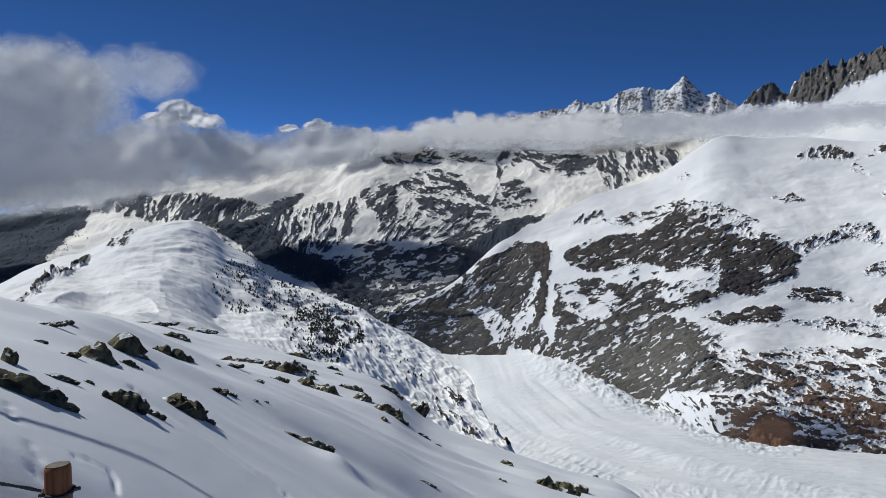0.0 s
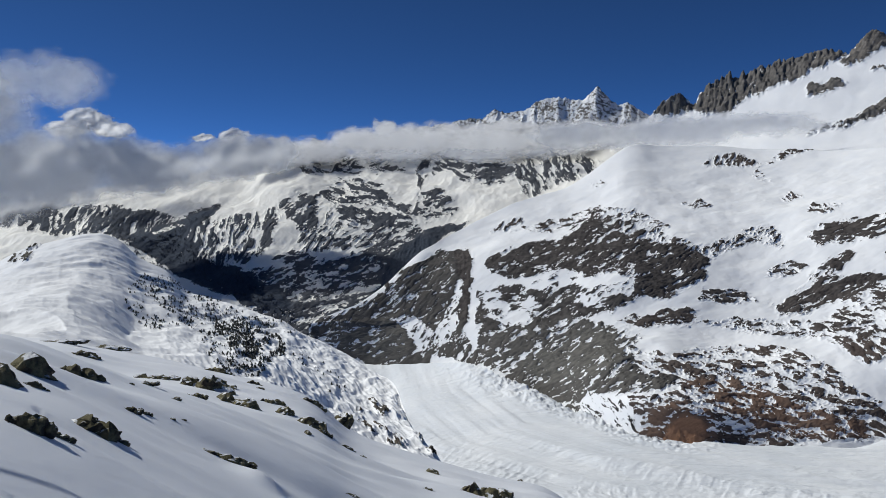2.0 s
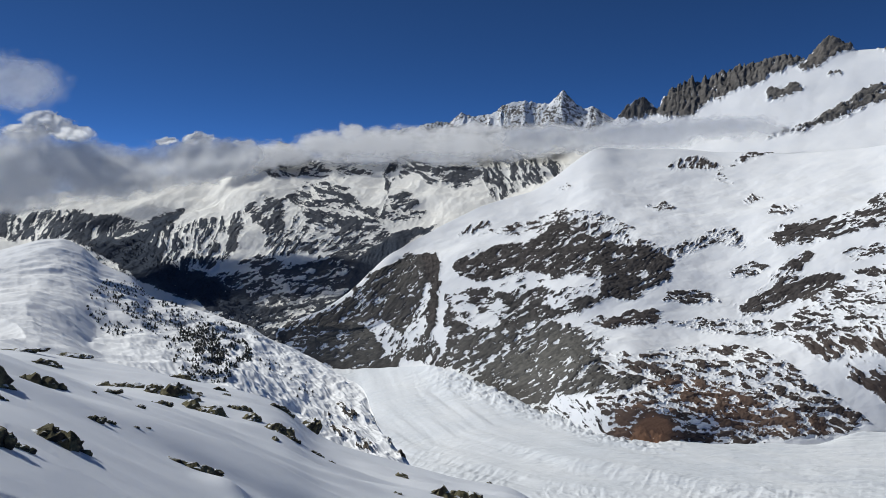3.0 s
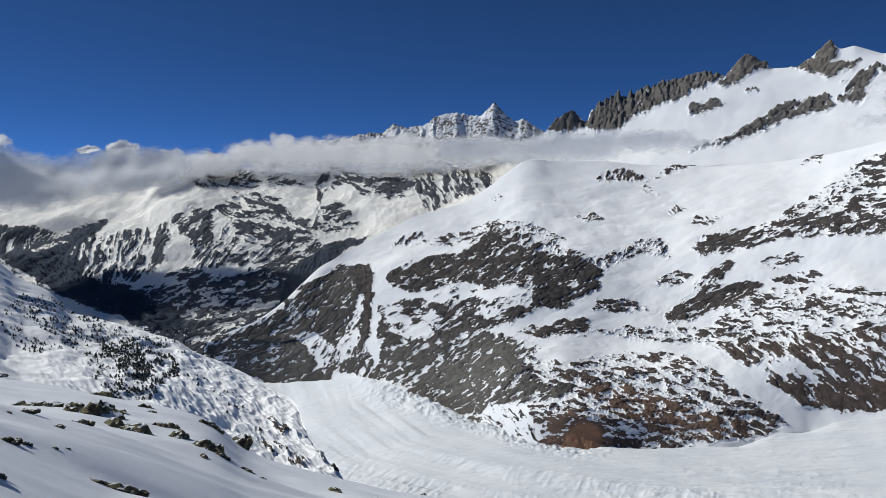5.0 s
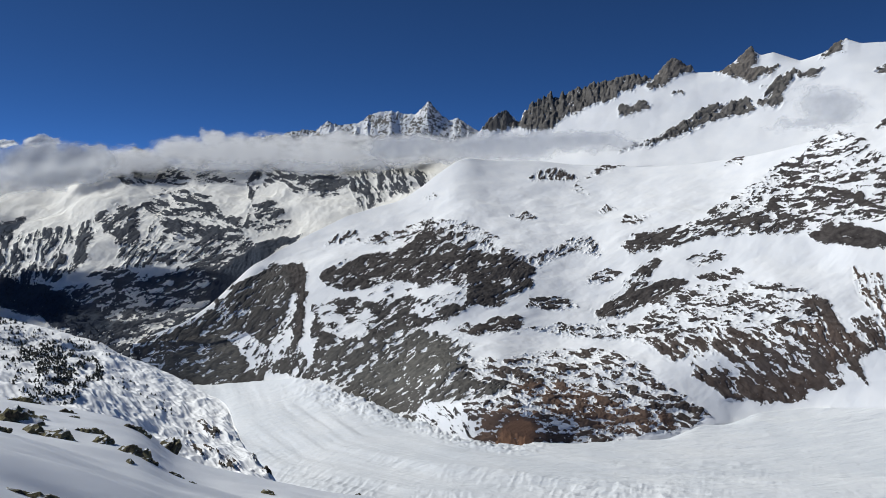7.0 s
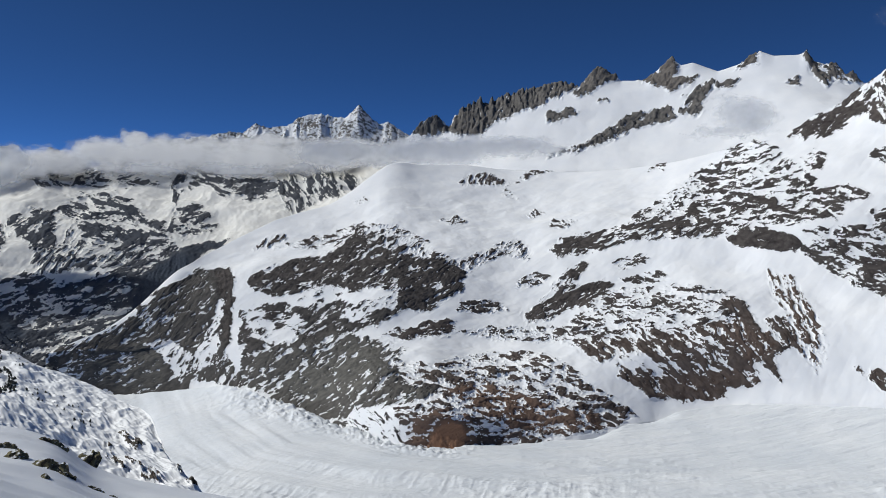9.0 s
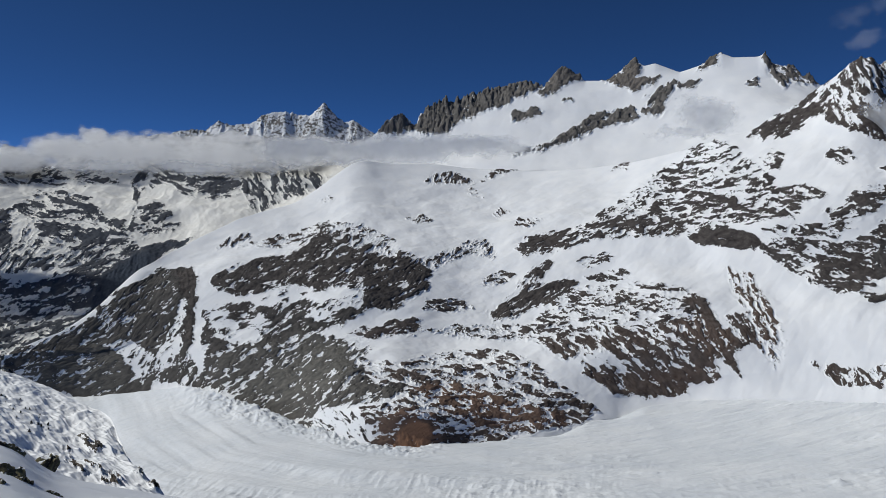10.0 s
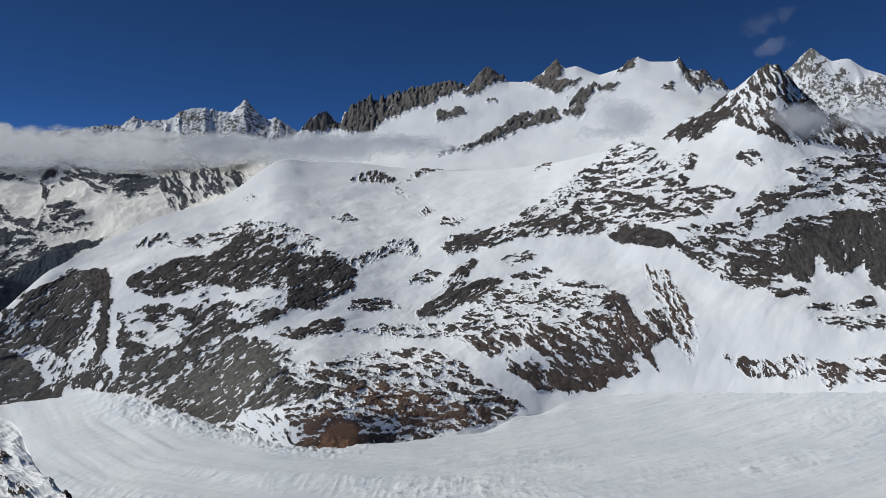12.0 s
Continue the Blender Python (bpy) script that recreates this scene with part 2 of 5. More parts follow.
ROCK_DARK, ROCK_LIGHT = (0.027, 0.0255, 0.0265), (0.096, 0.088, 0.084)
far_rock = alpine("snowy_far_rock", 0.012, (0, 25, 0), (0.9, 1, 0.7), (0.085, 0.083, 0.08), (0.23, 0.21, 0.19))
# distance haze is put into these lifted rock and bluish forest colours
back_rock = alpine("snowy_hazed_forest_rock", 0.015, (0, 56, 0), (0.38, 0.8, 1.6), (0.065, 0.066, 0.072), (0.15, 0.148, 0.148), (0.040, 0.048, 0.063), (0.5, 3.8, 1.7), (1.0, 0.97, 0.90))
face_rock = alpine("snowy_face_rock", 0.020, (0, 27, 0), (0.50, 0.7, 1.45), ROCK_DARK, ROCK_LIGHT, (0.25, 0.14, 0.085), (0.5, 3.8, 1.9))
crest_rock = alpine("snowy_crest_rock", 0.014, (0, 10, 0), (0.6, 0.9, 1.1), (0.075, 0.073, 0.070), (0.19, 0.175, 0.16), (0.20, 0.15, 0.11), (0.5, 3.8, 1.4))

# ---- where rock shows through the snow ----
RANGE = []
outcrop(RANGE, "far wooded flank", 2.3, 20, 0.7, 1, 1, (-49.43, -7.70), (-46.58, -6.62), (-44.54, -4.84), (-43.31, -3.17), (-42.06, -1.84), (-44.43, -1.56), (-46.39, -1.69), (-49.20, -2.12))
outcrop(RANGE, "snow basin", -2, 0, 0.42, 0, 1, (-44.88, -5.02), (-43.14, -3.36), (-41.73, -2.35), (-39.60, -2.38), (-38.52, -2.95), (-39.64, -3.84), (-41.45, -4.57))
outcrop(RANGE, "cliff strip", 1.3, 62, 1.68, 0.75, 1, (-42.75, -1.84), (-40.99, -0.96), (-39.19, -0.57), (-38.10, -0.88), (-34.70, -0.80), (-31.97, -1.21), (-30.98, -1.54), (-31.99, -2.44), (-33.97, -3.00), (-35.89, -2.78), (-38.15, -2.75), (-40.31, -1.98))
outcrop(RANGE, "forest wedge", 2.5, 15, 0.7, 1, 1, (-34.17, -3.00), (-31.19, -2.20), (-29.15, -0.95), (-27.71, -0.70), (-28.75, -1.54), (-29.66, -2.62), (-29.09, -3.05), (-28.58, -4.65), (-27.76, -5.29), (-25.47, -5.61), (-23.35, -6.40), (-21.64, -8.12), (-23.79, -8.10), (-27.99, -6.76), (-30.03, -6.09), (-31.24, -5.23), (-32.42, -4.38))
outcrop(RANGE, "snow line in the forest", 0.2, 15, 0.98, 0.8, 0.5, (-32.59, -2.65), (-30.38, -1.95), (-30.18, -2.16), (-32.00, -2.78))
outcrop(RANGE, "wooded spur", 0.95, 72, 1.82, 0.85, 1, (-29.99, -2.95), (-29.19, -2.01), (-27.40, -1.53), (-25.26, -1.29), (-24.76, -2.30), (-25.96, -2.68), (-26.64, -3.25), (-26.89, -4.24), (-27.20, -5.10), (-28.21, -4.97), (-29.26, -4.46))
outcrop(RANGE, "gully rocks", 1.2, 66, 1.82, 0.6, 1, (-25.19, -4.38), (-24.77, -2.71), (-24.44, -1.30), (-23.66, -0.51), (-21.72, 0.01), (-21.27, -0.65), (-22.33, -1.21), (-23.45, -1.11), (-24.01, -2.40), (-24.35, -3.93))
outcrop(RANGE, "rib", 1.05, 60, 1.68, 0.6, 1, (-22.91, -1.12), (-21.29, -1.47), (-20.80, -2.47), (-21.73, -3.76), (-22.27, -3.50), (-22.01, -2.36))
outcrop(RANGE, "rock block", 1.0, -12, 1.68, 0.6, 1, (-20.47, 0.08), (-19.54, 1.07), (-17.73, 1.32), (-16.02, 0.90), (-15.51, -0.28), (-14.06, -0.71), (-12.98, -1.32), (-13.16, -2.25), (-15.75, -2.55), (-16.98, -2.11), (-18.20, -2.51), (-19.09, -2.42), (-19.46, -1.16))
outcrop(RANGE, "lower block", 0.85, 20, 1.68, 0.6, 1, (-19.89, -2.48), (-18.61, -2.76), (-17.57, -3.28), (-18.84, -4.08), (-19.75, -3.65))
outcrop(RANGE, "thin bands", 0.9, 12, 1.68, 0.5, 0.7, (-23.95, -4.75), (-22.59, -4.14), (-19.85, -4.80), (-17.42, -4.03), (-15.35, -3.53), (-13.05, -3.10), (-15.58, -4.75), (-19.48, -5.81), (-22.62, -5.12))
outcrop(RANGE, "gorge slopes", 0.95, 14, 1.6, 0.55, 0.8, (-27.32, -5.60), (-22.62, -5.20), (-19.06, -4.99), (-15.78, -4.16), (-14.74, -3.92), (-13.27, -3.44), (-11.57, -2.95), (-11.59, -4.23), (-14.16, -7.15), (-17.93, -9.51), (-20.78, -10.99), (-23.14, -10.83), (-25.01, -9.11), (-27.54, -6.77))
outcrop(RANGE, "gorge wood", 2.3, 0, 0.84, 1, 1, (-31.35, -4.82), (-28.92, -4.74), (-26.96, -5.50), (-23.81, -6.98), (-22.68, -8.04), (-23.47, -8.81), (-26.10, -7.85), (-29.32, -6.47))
# the gorge's blue shade is put into this cliff as solid forest colour
outcrop(RANGE, "gorge cliff painted in shade", 2.8, 80, 0.56, 1, 1, (-15.83, -7.31), (-15.59, -5.00), (-14.11, -3.85), (-12.63, -2.94), (-11.57, -2.95), (-12.87, -5.06), (-14.36, -6.51))
outcrop(RANGE, "shelf cliff", 2.3, 10, 0.56, 0.8, 1, (-12.83, -2.51), (-11.56, -2.27), (-9.22, -1.82), (-9.65, -2.55), (-11.58, -3.21), (-12.63, -3.19))
outcrop(RANGE, "shelf snow", -2, 10, 0.42, 0, 1, (-12.75, -2.30), (-12.40, -1.88), (-9.85, -1.35), (-9.09, -1.61), (-9.43, -1.91), (-11.56, -2.27))
outcrop(RANGE, "dark gully", 1.2, 72, 1.54, 0.5, 0.8, (-13.42, -1.26), (-13.15, 0.96), (-13.16, 2.77), (-12.01, 3.08), (-12.03, 1.78), (-12.55, 0.15), (-12.81, -1.27))
outcrop(RANGE, "couloir", -1.8, 80, 0.42, 0, 1, (-13.21, -2.69), (-12.83, -0.25), (-12.53, 1.77), (-12.17, 2.51), (-12.06, 2.35), (-12.39, 0.96), (-12.64, -0.66), (-12.75, -2.29))
outcrop(RANGE, "high rocks", 0.7, -20, 1.82, 0.5, 1, (-12.20, 2.99), (-9.46, 3.20), (-8.48, 2.56), (-9.02, 0.98), (-9.69, 1.06), (-11.06, 1.79), (-11.91, 1.58))
outcrop(RANGE, "dark slab", 1.2, 12, 1.4, 0.5, 1, (-8.60, 2.31), (-5.84, 2.34), (-5.24, 1.59), (-6.68, 0.91), (-8.22, 0.66), (-8.69, 1.19))
outcrop(RANGE, "shaded buttress", 0.8, -60, 1.82, 0.5, 1, (-5.63, 3.17), (-2.94, 3.29), (-0.84, 2.97), (0.85, 2.47), (-0.00, 1.44), (-2.54, 0.93), (-4.55, -0.43), (-5.25, 0.58), (-5.52, 1.84))
outcrop(RANGE, "low outcrops", 1, 10, 1.68, 0.5, 1, (-12.82, 0.07), (-11.47, 0.40), (-10.54, -0.26), (-11.80, -1.07), (-12.64, -0.74))
outcrop(RANGE, "low bands", 0.65, 10, 1.68, 0.5, 0.7, (-13.23, -1.14), (-10.15, -1.00), (-10.64, -1.57), (-12.74, -1.96))
outcrop(RANGE, "left cliffs", 1.05, 30, 1.82, 0.55, 1, (-23.29, -0.98), (-22.62, -0.05), (-21.46, 0.06), (-20.28, -0.24), (-20.98, -1.39), (-20.67, -2.54), (-21.69, -2.71), (-22.00, -1.56), (-22.99, -1.74))
outcrop(RANGE, "upper flecks", 0.05, 10, 1.68, 0.4, 0.7, (-22.57, 2.08), (-19.86, 2.83), (-16.32, 2.91), (-13.73, 2.76), (-14.12, 1.76), (-17.07, 1.52), (-19.89, 1.68))
outcrop(RANGE, "crest crag", 0.75, -40, 1.68, 0.4, 0.7, (-22.04, 1.92), (-21.41, 2.89), (-20.86, 2.14), (-19.92, 1.72), (-21.20, 1.63))
outcrop(RANGE, "spur streaks", 0.65, 62, 1.82, 0.5, 0.7, (-26.91, -3.84), (-25.59, -2.69), (-25.19, -4.30), (-26.03, -5.07), (-26.94, -5.03))
outcrop(RANGE, "couloir rocks", 0.55, 50, 1.82, 0.5, 0.7, (-20.99, -2.38), (-19.78, -1.16), (-19.01, -2.42), (-19.84, -4.06), (-22.21, -4.32), (-21.79, -3.18))
outcrop(RANGE, "middle rocks", 0.7, 25, 1.82, 0.5, 0.7, (-17.39, -2.53), (-13.25, -2.25), (-12.84, -2.94), (-15.77, -3.65), (-18.64, -4.09), (-17.81, -3.27))

FACE = []
outcrop(FACE, "left slabs", 1.45, 36, 1.54, -0.35, 1, (-21.65, -11.47), (-21.46, -9.61), (-17.72, -8.41), (-15.79, -7.11), (-14.46, -6.00), (-12.77, -5.02), (-11.38, -4.38), (-10.14, -4.27), (-10.18, -5.91), (-10.39, -7.45), (-10.77, -8.97), (-11.51, -10.45), (-12.25, -12.64), (-14.31, -13.22), (-15.95, -13.09), (-19.04, -11.90))
outcrop(FACE, "grey slab", 1.6, 14, 1.54, -0.7, 1, (-20.50, -11.29), (-18.98, -9.72), (-16.82, -9.95), (-15.19, -9.00), (-14.40, -10.19), (-14.11, -12.07), (-14.96, -12.88), (-16.89, -12.64))
outcrop(FACE, "snow funnel", -0.35, 50, 2.0, 0, 0.7, (-15.14, -9.38), (-13.38, -9.38), (-12.13, -10.39), (-12.87, -12.28), (-13.52, -11.16), (-14.17, -10.21))
outcrop(FACE, "snow runnel", -0.3, 55, 2.0, 0, 0.7, (-12.28, -10.95), (-11.50, -9.88), (-10.69, -8.59), (-10.18, -7.66), (-9.99, -9.03), (-11.16, -10.48), (-11.95, -11.47))
outcrop(FACE, "dark rib", 2, -75, 0.7, 0.02, 1, (-10.61, -4.41), (-9.32, -4.22), (-8.68, -4.79), (-8.92, -5.96), (-9.31, -7.51), (-9.27, -9.08), (-9.92, -10.58), (-10.38, -10.54), (-9.91, -8.65), (-9.73, -6.90), (-10.21, -5.71))
outcrop(FACE, "rib foot", 1.1, 60, 1.4, -0.3, 1, (-11.90, -12.30), (-11.17, -10.86), (-9.90, -9.81), (-9.38, -10.62), (-8.85, -11.83), (-7.76, -12.69), (-9.06, -12.77))
outcrop(FACE, "broken slabs", 1.5, 34, 1.4, -0.12, 1, (-8.72, -6.96), (-5.21, -6.84), (-4.06, -7.17), (-1.29, -6.73), (0.31, -7.03), (2.45, -6.67), (2.98, -7.52), (1.77, -8.40), (0.29, -9.10), (-1.25, -9.45), (-3.72, -10.30), (-5.28, -10.92), (-6.73, -11.22), (-7.58, -12.71), (-8.79, -10.67))
outcrop(FACE, "snow pan", -0.75, 25, 1.9, 0, 0.8, (-8.34, -6.30), (-6.80, -6.77), (-6.66, -7.65), (-5.82, -8.89), (-4.45, -7.76), (-3.88, -8.39), (-4.55, -9.20), (-5.26, -9.97), (-6.85, -9.71), (-8.18, -9.07))
outcrop(FACE, "pan rock", 1.5, 20, 1.26, 0.02, 1, (-6.73, -7.17), (-5.52, -7.23), (-5.15, -8.05), (-6.00, -8.65), (-6.59, -7.90))
outcrop(FACE, "main band", 1.55, 26, 1.33, 0.01, 1, (-8.39, -4.96), (-6.75, -4.29), (-5.16, -3.85), (-2.44, -3.32), (-1.24, -2.51), (-0.03, -1.53), (1.26, -1.78), (2.81, -3.05), (4.47, -3.41), (7.16, -3.77), (8.35, -4.63), (8.09, -6.08), (6.98, -6.49), (5.70, -7.49), (4.02, -7.42), (2.69, -7.68), (2.78, -6.93), (3.28, -6.35), (1.55, -5.81), (-0.08, -6.02), (-1.45, -6.15), (-2.07, -5.47), (-3.65, -5.92), (-4.82, -6.20), (-6.71, -6.13), (-7.60, -5.70))
outcrop(FACE, "snow wedge", -0.9, 28, 1.82, 0, 0.7, (-5.21, -6.76), (-3.26, -6.01), (-1.36, -5.66), (-0.80, -6.00), (-1.45, -6.64), (-4.06, -7.04))
outcrop(FACE, "oblique snow", -0.8, 32, 1.82, 0, 0.7, (-1.31, -7.88), (0.32, -6.90), (2.29, -6.24), (3.20, -6.52), (2.77, -7.39), (1.53, -7.48), (-0.11, -8.51))
outcrop(FACE, "white chute", -2, -85, 0.42, 0, 1, (-9.04, -4.46), (-8.09, -4.33), (-8.32, -5.20), (-8.63, -5.98), (-8.77, -7.54), (-8.95, -9.49), (-8.84, -11.05), (-9.13, -11.03), (-9.20, -9.08), (-9.05, -7.14), (-8.81, -5.77))
outcrop(FACE, "rim flecks", 0.25, 30, 1.68, 0.02, 0.6, (-2.04, -3.16), (-1.24, -2.31), (-0.02, -1.11), (1.60, -1.36), (3.65, -2.13), (5.31, -2.82), (7.21, -3.51), (5.31, -3.67), (2.81, -3.22), (1.18, -2.12), (-0.03, -1.69))
outcrop(FACE, "scattered rim", 0.4, 40, 1.82, 0.02, 0.6, (6.99, -3.94), (8.70, -3.43), (10.07, -2.84), (11.27, -2.32), (12.22, -2.15), (13.34, -3.01), (12.91, -3.70), (11.27, -3.27), (9.98, -3.87), (8.69, -4.46))
outcrop(FACE, "east ledge", 0.7, -5, 1.68, 0.02, 0.7, (7.92, -6.85), (10.83, -6.79), (11.52, -7.48), (9.54, -7.80), (7.74, -7.53))
outcrop(FACE, "lower ledge", 1.6, 8, 1.26, 0.04, 1, (1.84, -9.49), (2.76, -9.02), (4.64, -8.82), (5.70, -8.51), (7.48, -8.46), (7.22, -9.30), (5.27, -9.42), (2.96, -9.86))
outcrop(FACE, "streaked snow", -0.05, 5, 1.82, 0.02, 0.5, (7.39, -9.17), (10.40, -8.79), (14.73, -8.59), (15.60, -9.87), (11.26, -9.86))
outcrop(FACE, "tiny ledges", 0.3, 0, 1.82, 0.02, 0.5, (12.13, -5.16), (13.86, -4.65), (14.72, -4.95), (13.86, -5.59), (12.30, -5.81))
outcrop(FACE, "slab foot", 1.1, 32, 1.75, -0.55, 1, (-8.86, -12.21), (-7.54, -10.76), (-5.26, -10.20), (-4.10, -10.11), (-1.65, -9.27), (1.51, -9.81), (3.75, -10.63), (2.94, -11.56), (3.56, -12.69), (6.52, -13.29), (5.23, -14.64), (2.71, -14.69), (0.23, -14.79), (-0.61, -16.09), (-2.22, -16.20), (-3.98, -15.04), (-5.72, -14.27), (-7.22, -13.28))
outcrop(FACE, "olive slabs", 1.5, 32, 1.47, -0.9, 1, (-5.31, -12.90), (-2.95, -11.47), (-0.53, -9.97), (1.51, -10.26), (2.32, -11.74), (1.06, -13.31), (-1.38, -13.57), (-3.38, -14.23))
outcrop(FACE, "toe snow", -0.6, -40, 1.82, 0, 0.7, (-0.18, -14.85), (1.87, -14.89), (3.20, -15.93), (4.20, -17.50), (2.47, -17.40), (0.61, -16.69), (-1.02, -16.45))
outcrop(FACE, "stepped foot", 0.18, -7, 2.03, 0.08, 0.8, (2.74, -11.34), (5.25, -11.64), (7.81, -11.16), (10.83, -10.62), (13.87, -10.72), (15.87, -11.31), (17.35, -12.56), (19.09, -13.62), (21.05, -14.89), (19.55, -16.00), (16.06, -16.62), (13.00, -17.27), (9.08, -17.45), (6.92, -17.86), (3.94, -17.88), (3.53, -16.43), (2.71, -14.69), (5.23, -14.56), (6.52, -13.54), (3.56, -12.86))
outcrop(FACE, "rust bands", 0.9, -6, 1.68, 0.29, 0.8, (6.94, -13.55), (9.53, -13.03), (12.13, -13.65), (15.18, -14.57), (18.32, -15.20), (18.85, -15.93), (15.62, -16.46), (11.26, -16.20), (8.66, -14.92))
outcrop(FACE, "brown toe", 1.25, 0, 1.6, 0.3, 1, (3.52, -17.46), (4.38, -15.70), (6.94, -14.99), (8.65, -15.65), (9.08, -17.45), (6.92, -17.94))
outcrop(FACE, "rusty outcrop", 2.2, -70, 1.0, 1, 1, (5.81, -17.57), (6.07, -16.54), (6.76, -15.92), (7.70, -16.12), (8.31, -16.78), (8.04, -17.50), (7.01, -18.02))
outcrop(FACE, "toe ledge", 1, 0, 1.4, 0.11, 0.7, (9.08, -16.88), (13.00, -16.62), (14.75, -17.03), (11.25, -17.41), (9.30, -17.50))

SHOULDER = []
outcrop(SHOULDER, "prow", 1.5, 35, 1.4, 0.02, 1, (12.56, -7.82), (14.29, -6.62), (15.76, -5.68), (18.18, -5.32), (19.30, -5.48), (18.79, -6.43), (16.98, -7.13), (14.73, -8.17), (13.08, -8.25))
outcrop(SHOULDER, "prow tip", 1.5, 40, 1.4, 0.02, 1, (14.90, -5.76), (16.10, -4.47), (17.22, -3.86), (17.57, -4.03), (16.80, -4.98), (15.59, -5.85))
outcrop(SHOULDER, "prow ledges", 0.7, -8, 1.68, 0.03, 1, (14.56, -9.19), (16.46, -8.16), (18.88, -7.45), (20.52, -7.60), (21.04, -8.62), (19.93, -9.48), (18.20, -9.42), (17.17, -10.03), (15.60, -9.70))
outcrop(SHOULDER, "cap bands", 0.55, 6, 1.82, 0.02, 0.6, (19.25, -3.76), (21.76, -3.05), (22.11, -3.74), (20.07, -4.27))
outcrop(SHOULDER, "cap ledge", 0.6, -4, 1.82, 0.02, 0.6, (19.90, -5.04), (22.88, -4.32), (23.40, -5.00), (21.19, -5.46))
outcrop(SHOULDER, "rock scatter", 0.0, 0, 1.89, 0.03, 0.75, (17.32, -6.87), (19.90, -5.77), (23.74, -5.33), (27.50, -5.64), (28.77, -7.90), (26.72, -8.80), (22.51, -9.60), (19.07, -10.09), (15.60, -9.78))
outcrop(SHOULDER, "brown cliffs", 0.82, -34, 1.7, 0.09, 1, (16.56, -9.69), (18.64, -9.67), (20.02, -9.40), (20.87, -8.62), (23.78, -8.98), (25.87, -8.33), (27.61, -7.94), (28.71, -9.56), (28.97, -10.54), (29.56, -11.74), (28.92, -12.34), (27.59, -12.25), (27.36, -13.00), (25.10, -13.51), (23.23, -13.58), (21.25, -12.98), (20.12, -12.01), (19.68, -10.50), (18.73, -11.19), (17.60, -10.79))
outcrop(SHOULDER, "cliff foot", 1.65, -40, 1.2, 0.12, 1, (20.17, -12.13), (21.24, -12.11), (23.39, -12.25), (25.92, -11.75), (27.58, -11.26), (29.23, -11.18), (29.56, -11.82), (28.92, -12.34), (27.60, -12.33), (27.36, -13.08), (25.10, -13.59), (23.23, -13.67), (21.25, -13.07))
outcrop(SHOULDER, "cliff snow", -1, -20, 1.68, 0, 0.7, (20.20, -11.00), (21.01, -10.39), (22.00, -10.71), (22.87, -11.60), (21.88, -11.47), (20.81, -11.49))
outcrop(SHOULDER, "leaning cliff", 1.55, -56, 1.5, 0.08, 1, (26.96, -8.29), (28.28, -8.17), (27.18, -6.53), (28.00, -6.17), (29.08, -7.30), (29.67, -8.69), (30.40, -8.66), (30.06, -7.68), (31.42, -7.14), (32.07, -8.09), (32.96, -9.03), (32.73, -9.69), (31.30, -9.44), (30.51, -10.38), (30.94, -11.74), (30.04, -10.89), (29.12, -9.79), (27.97, -9.51))
outcrop(SHOULDER, "cliff link", 1, -56, 1.4, 0.16, 1, (26.63, -8.47), (27.94, -7.84), (29.18, -8.50), (30.60, -8.73), (30.42, -9.73), (29.54, -10.18), (29.06, -10.94), (28.30, -9.66))
outcrop(SHOULDER, "cliff runnels", 0.2, -58, 1.96, 0.15, 0.7, (29.92, -4.12), (31.53, -4.49), (32.91, -6.50), (33.98, -9.29), (33.23, -10.95), (32.02, -9.40), (31.58, -7.38), (30.35, -5.77))

PYRAMID = []
outcrop(PYRAMID, "dome flecks", 0.02, 14, 1.82, 0.01, 0.7, (19.87, -1.35), (21.14, -0.06), (24.08, 1.89), (26.14, 3.56), (27.36, 4.54), (28.65, 5.10), (29.98, 4.82), (31.59, 3.33), (33.06, 2.01), (33.24, 0.79), (32.49, -0.93), (29.47, -0.96), (27.44, -1.31), (24.53, -0.90))
outcrop(PYRAMID, "dome rocks", 0.6, 4, 1.82, 0.02, 0.75, (24.10, -0.05), (25.34, 0.96), (26.24, 2.14), (27.59, 2.75), (28.62, 1.92), (31.41, 2.18), (33.07, 1.27), (32.71, -0.20), (31.46, -0.69), (29.46, -0.54), (26.61, -0.97), (24.53, -0.82))
outcrop(PYRAMID, "rim rocks", 0.95, 20, 1.68, 0.02, 0.8, (14.54, -3.01), (15.58, -2.06), (16.96, -1.71), (19.19, -1.44), (21.15, -0.83), (23.69, -0.57), (24.61, -0.99), (26.70, -1.14), (27.61, -1.64), (26.62, -1.99), (24.54, -1.79), (22.44, -2.19), (20.73, -2.12), (19.02, -2.65), (16.96, -3.30), (15.41, -3.52))
outcrop(PYRAMID, "dark lens", 2, -12, 0.98, 0.02, 1, (27.53, -1.98), (28.26, -1.30), (29.88, -1.20), (31.56, -1.77), (32.52, -2.41), (31.50, -2.72), (29.49, -2.54), (27.86, -2.35))
outcrop(PYRAMID, "lower rim", 1.05, -30, 1.54, 0.02, 1, (32.13, -2.42), (33.85, -2.80), (34.72, -3.92), (35.87, -4.29), (37.00, -4.65), (38.76, -4.74), (38.63, -5.54), (37.31, -5.44), (35.81, -5.26), (34.42, -4.33), (32.93, -3.31))
outcrop(PYRAMID, "side rocks", 0.85, -10, 1.68, 0.02, 0.8, (32.39, 0.21), (33.22, 1.60), (34.91, 1.75), (36.27, 1.10), (34.78, 0.38), (34.65, -0.51), (32.64, -0.61))
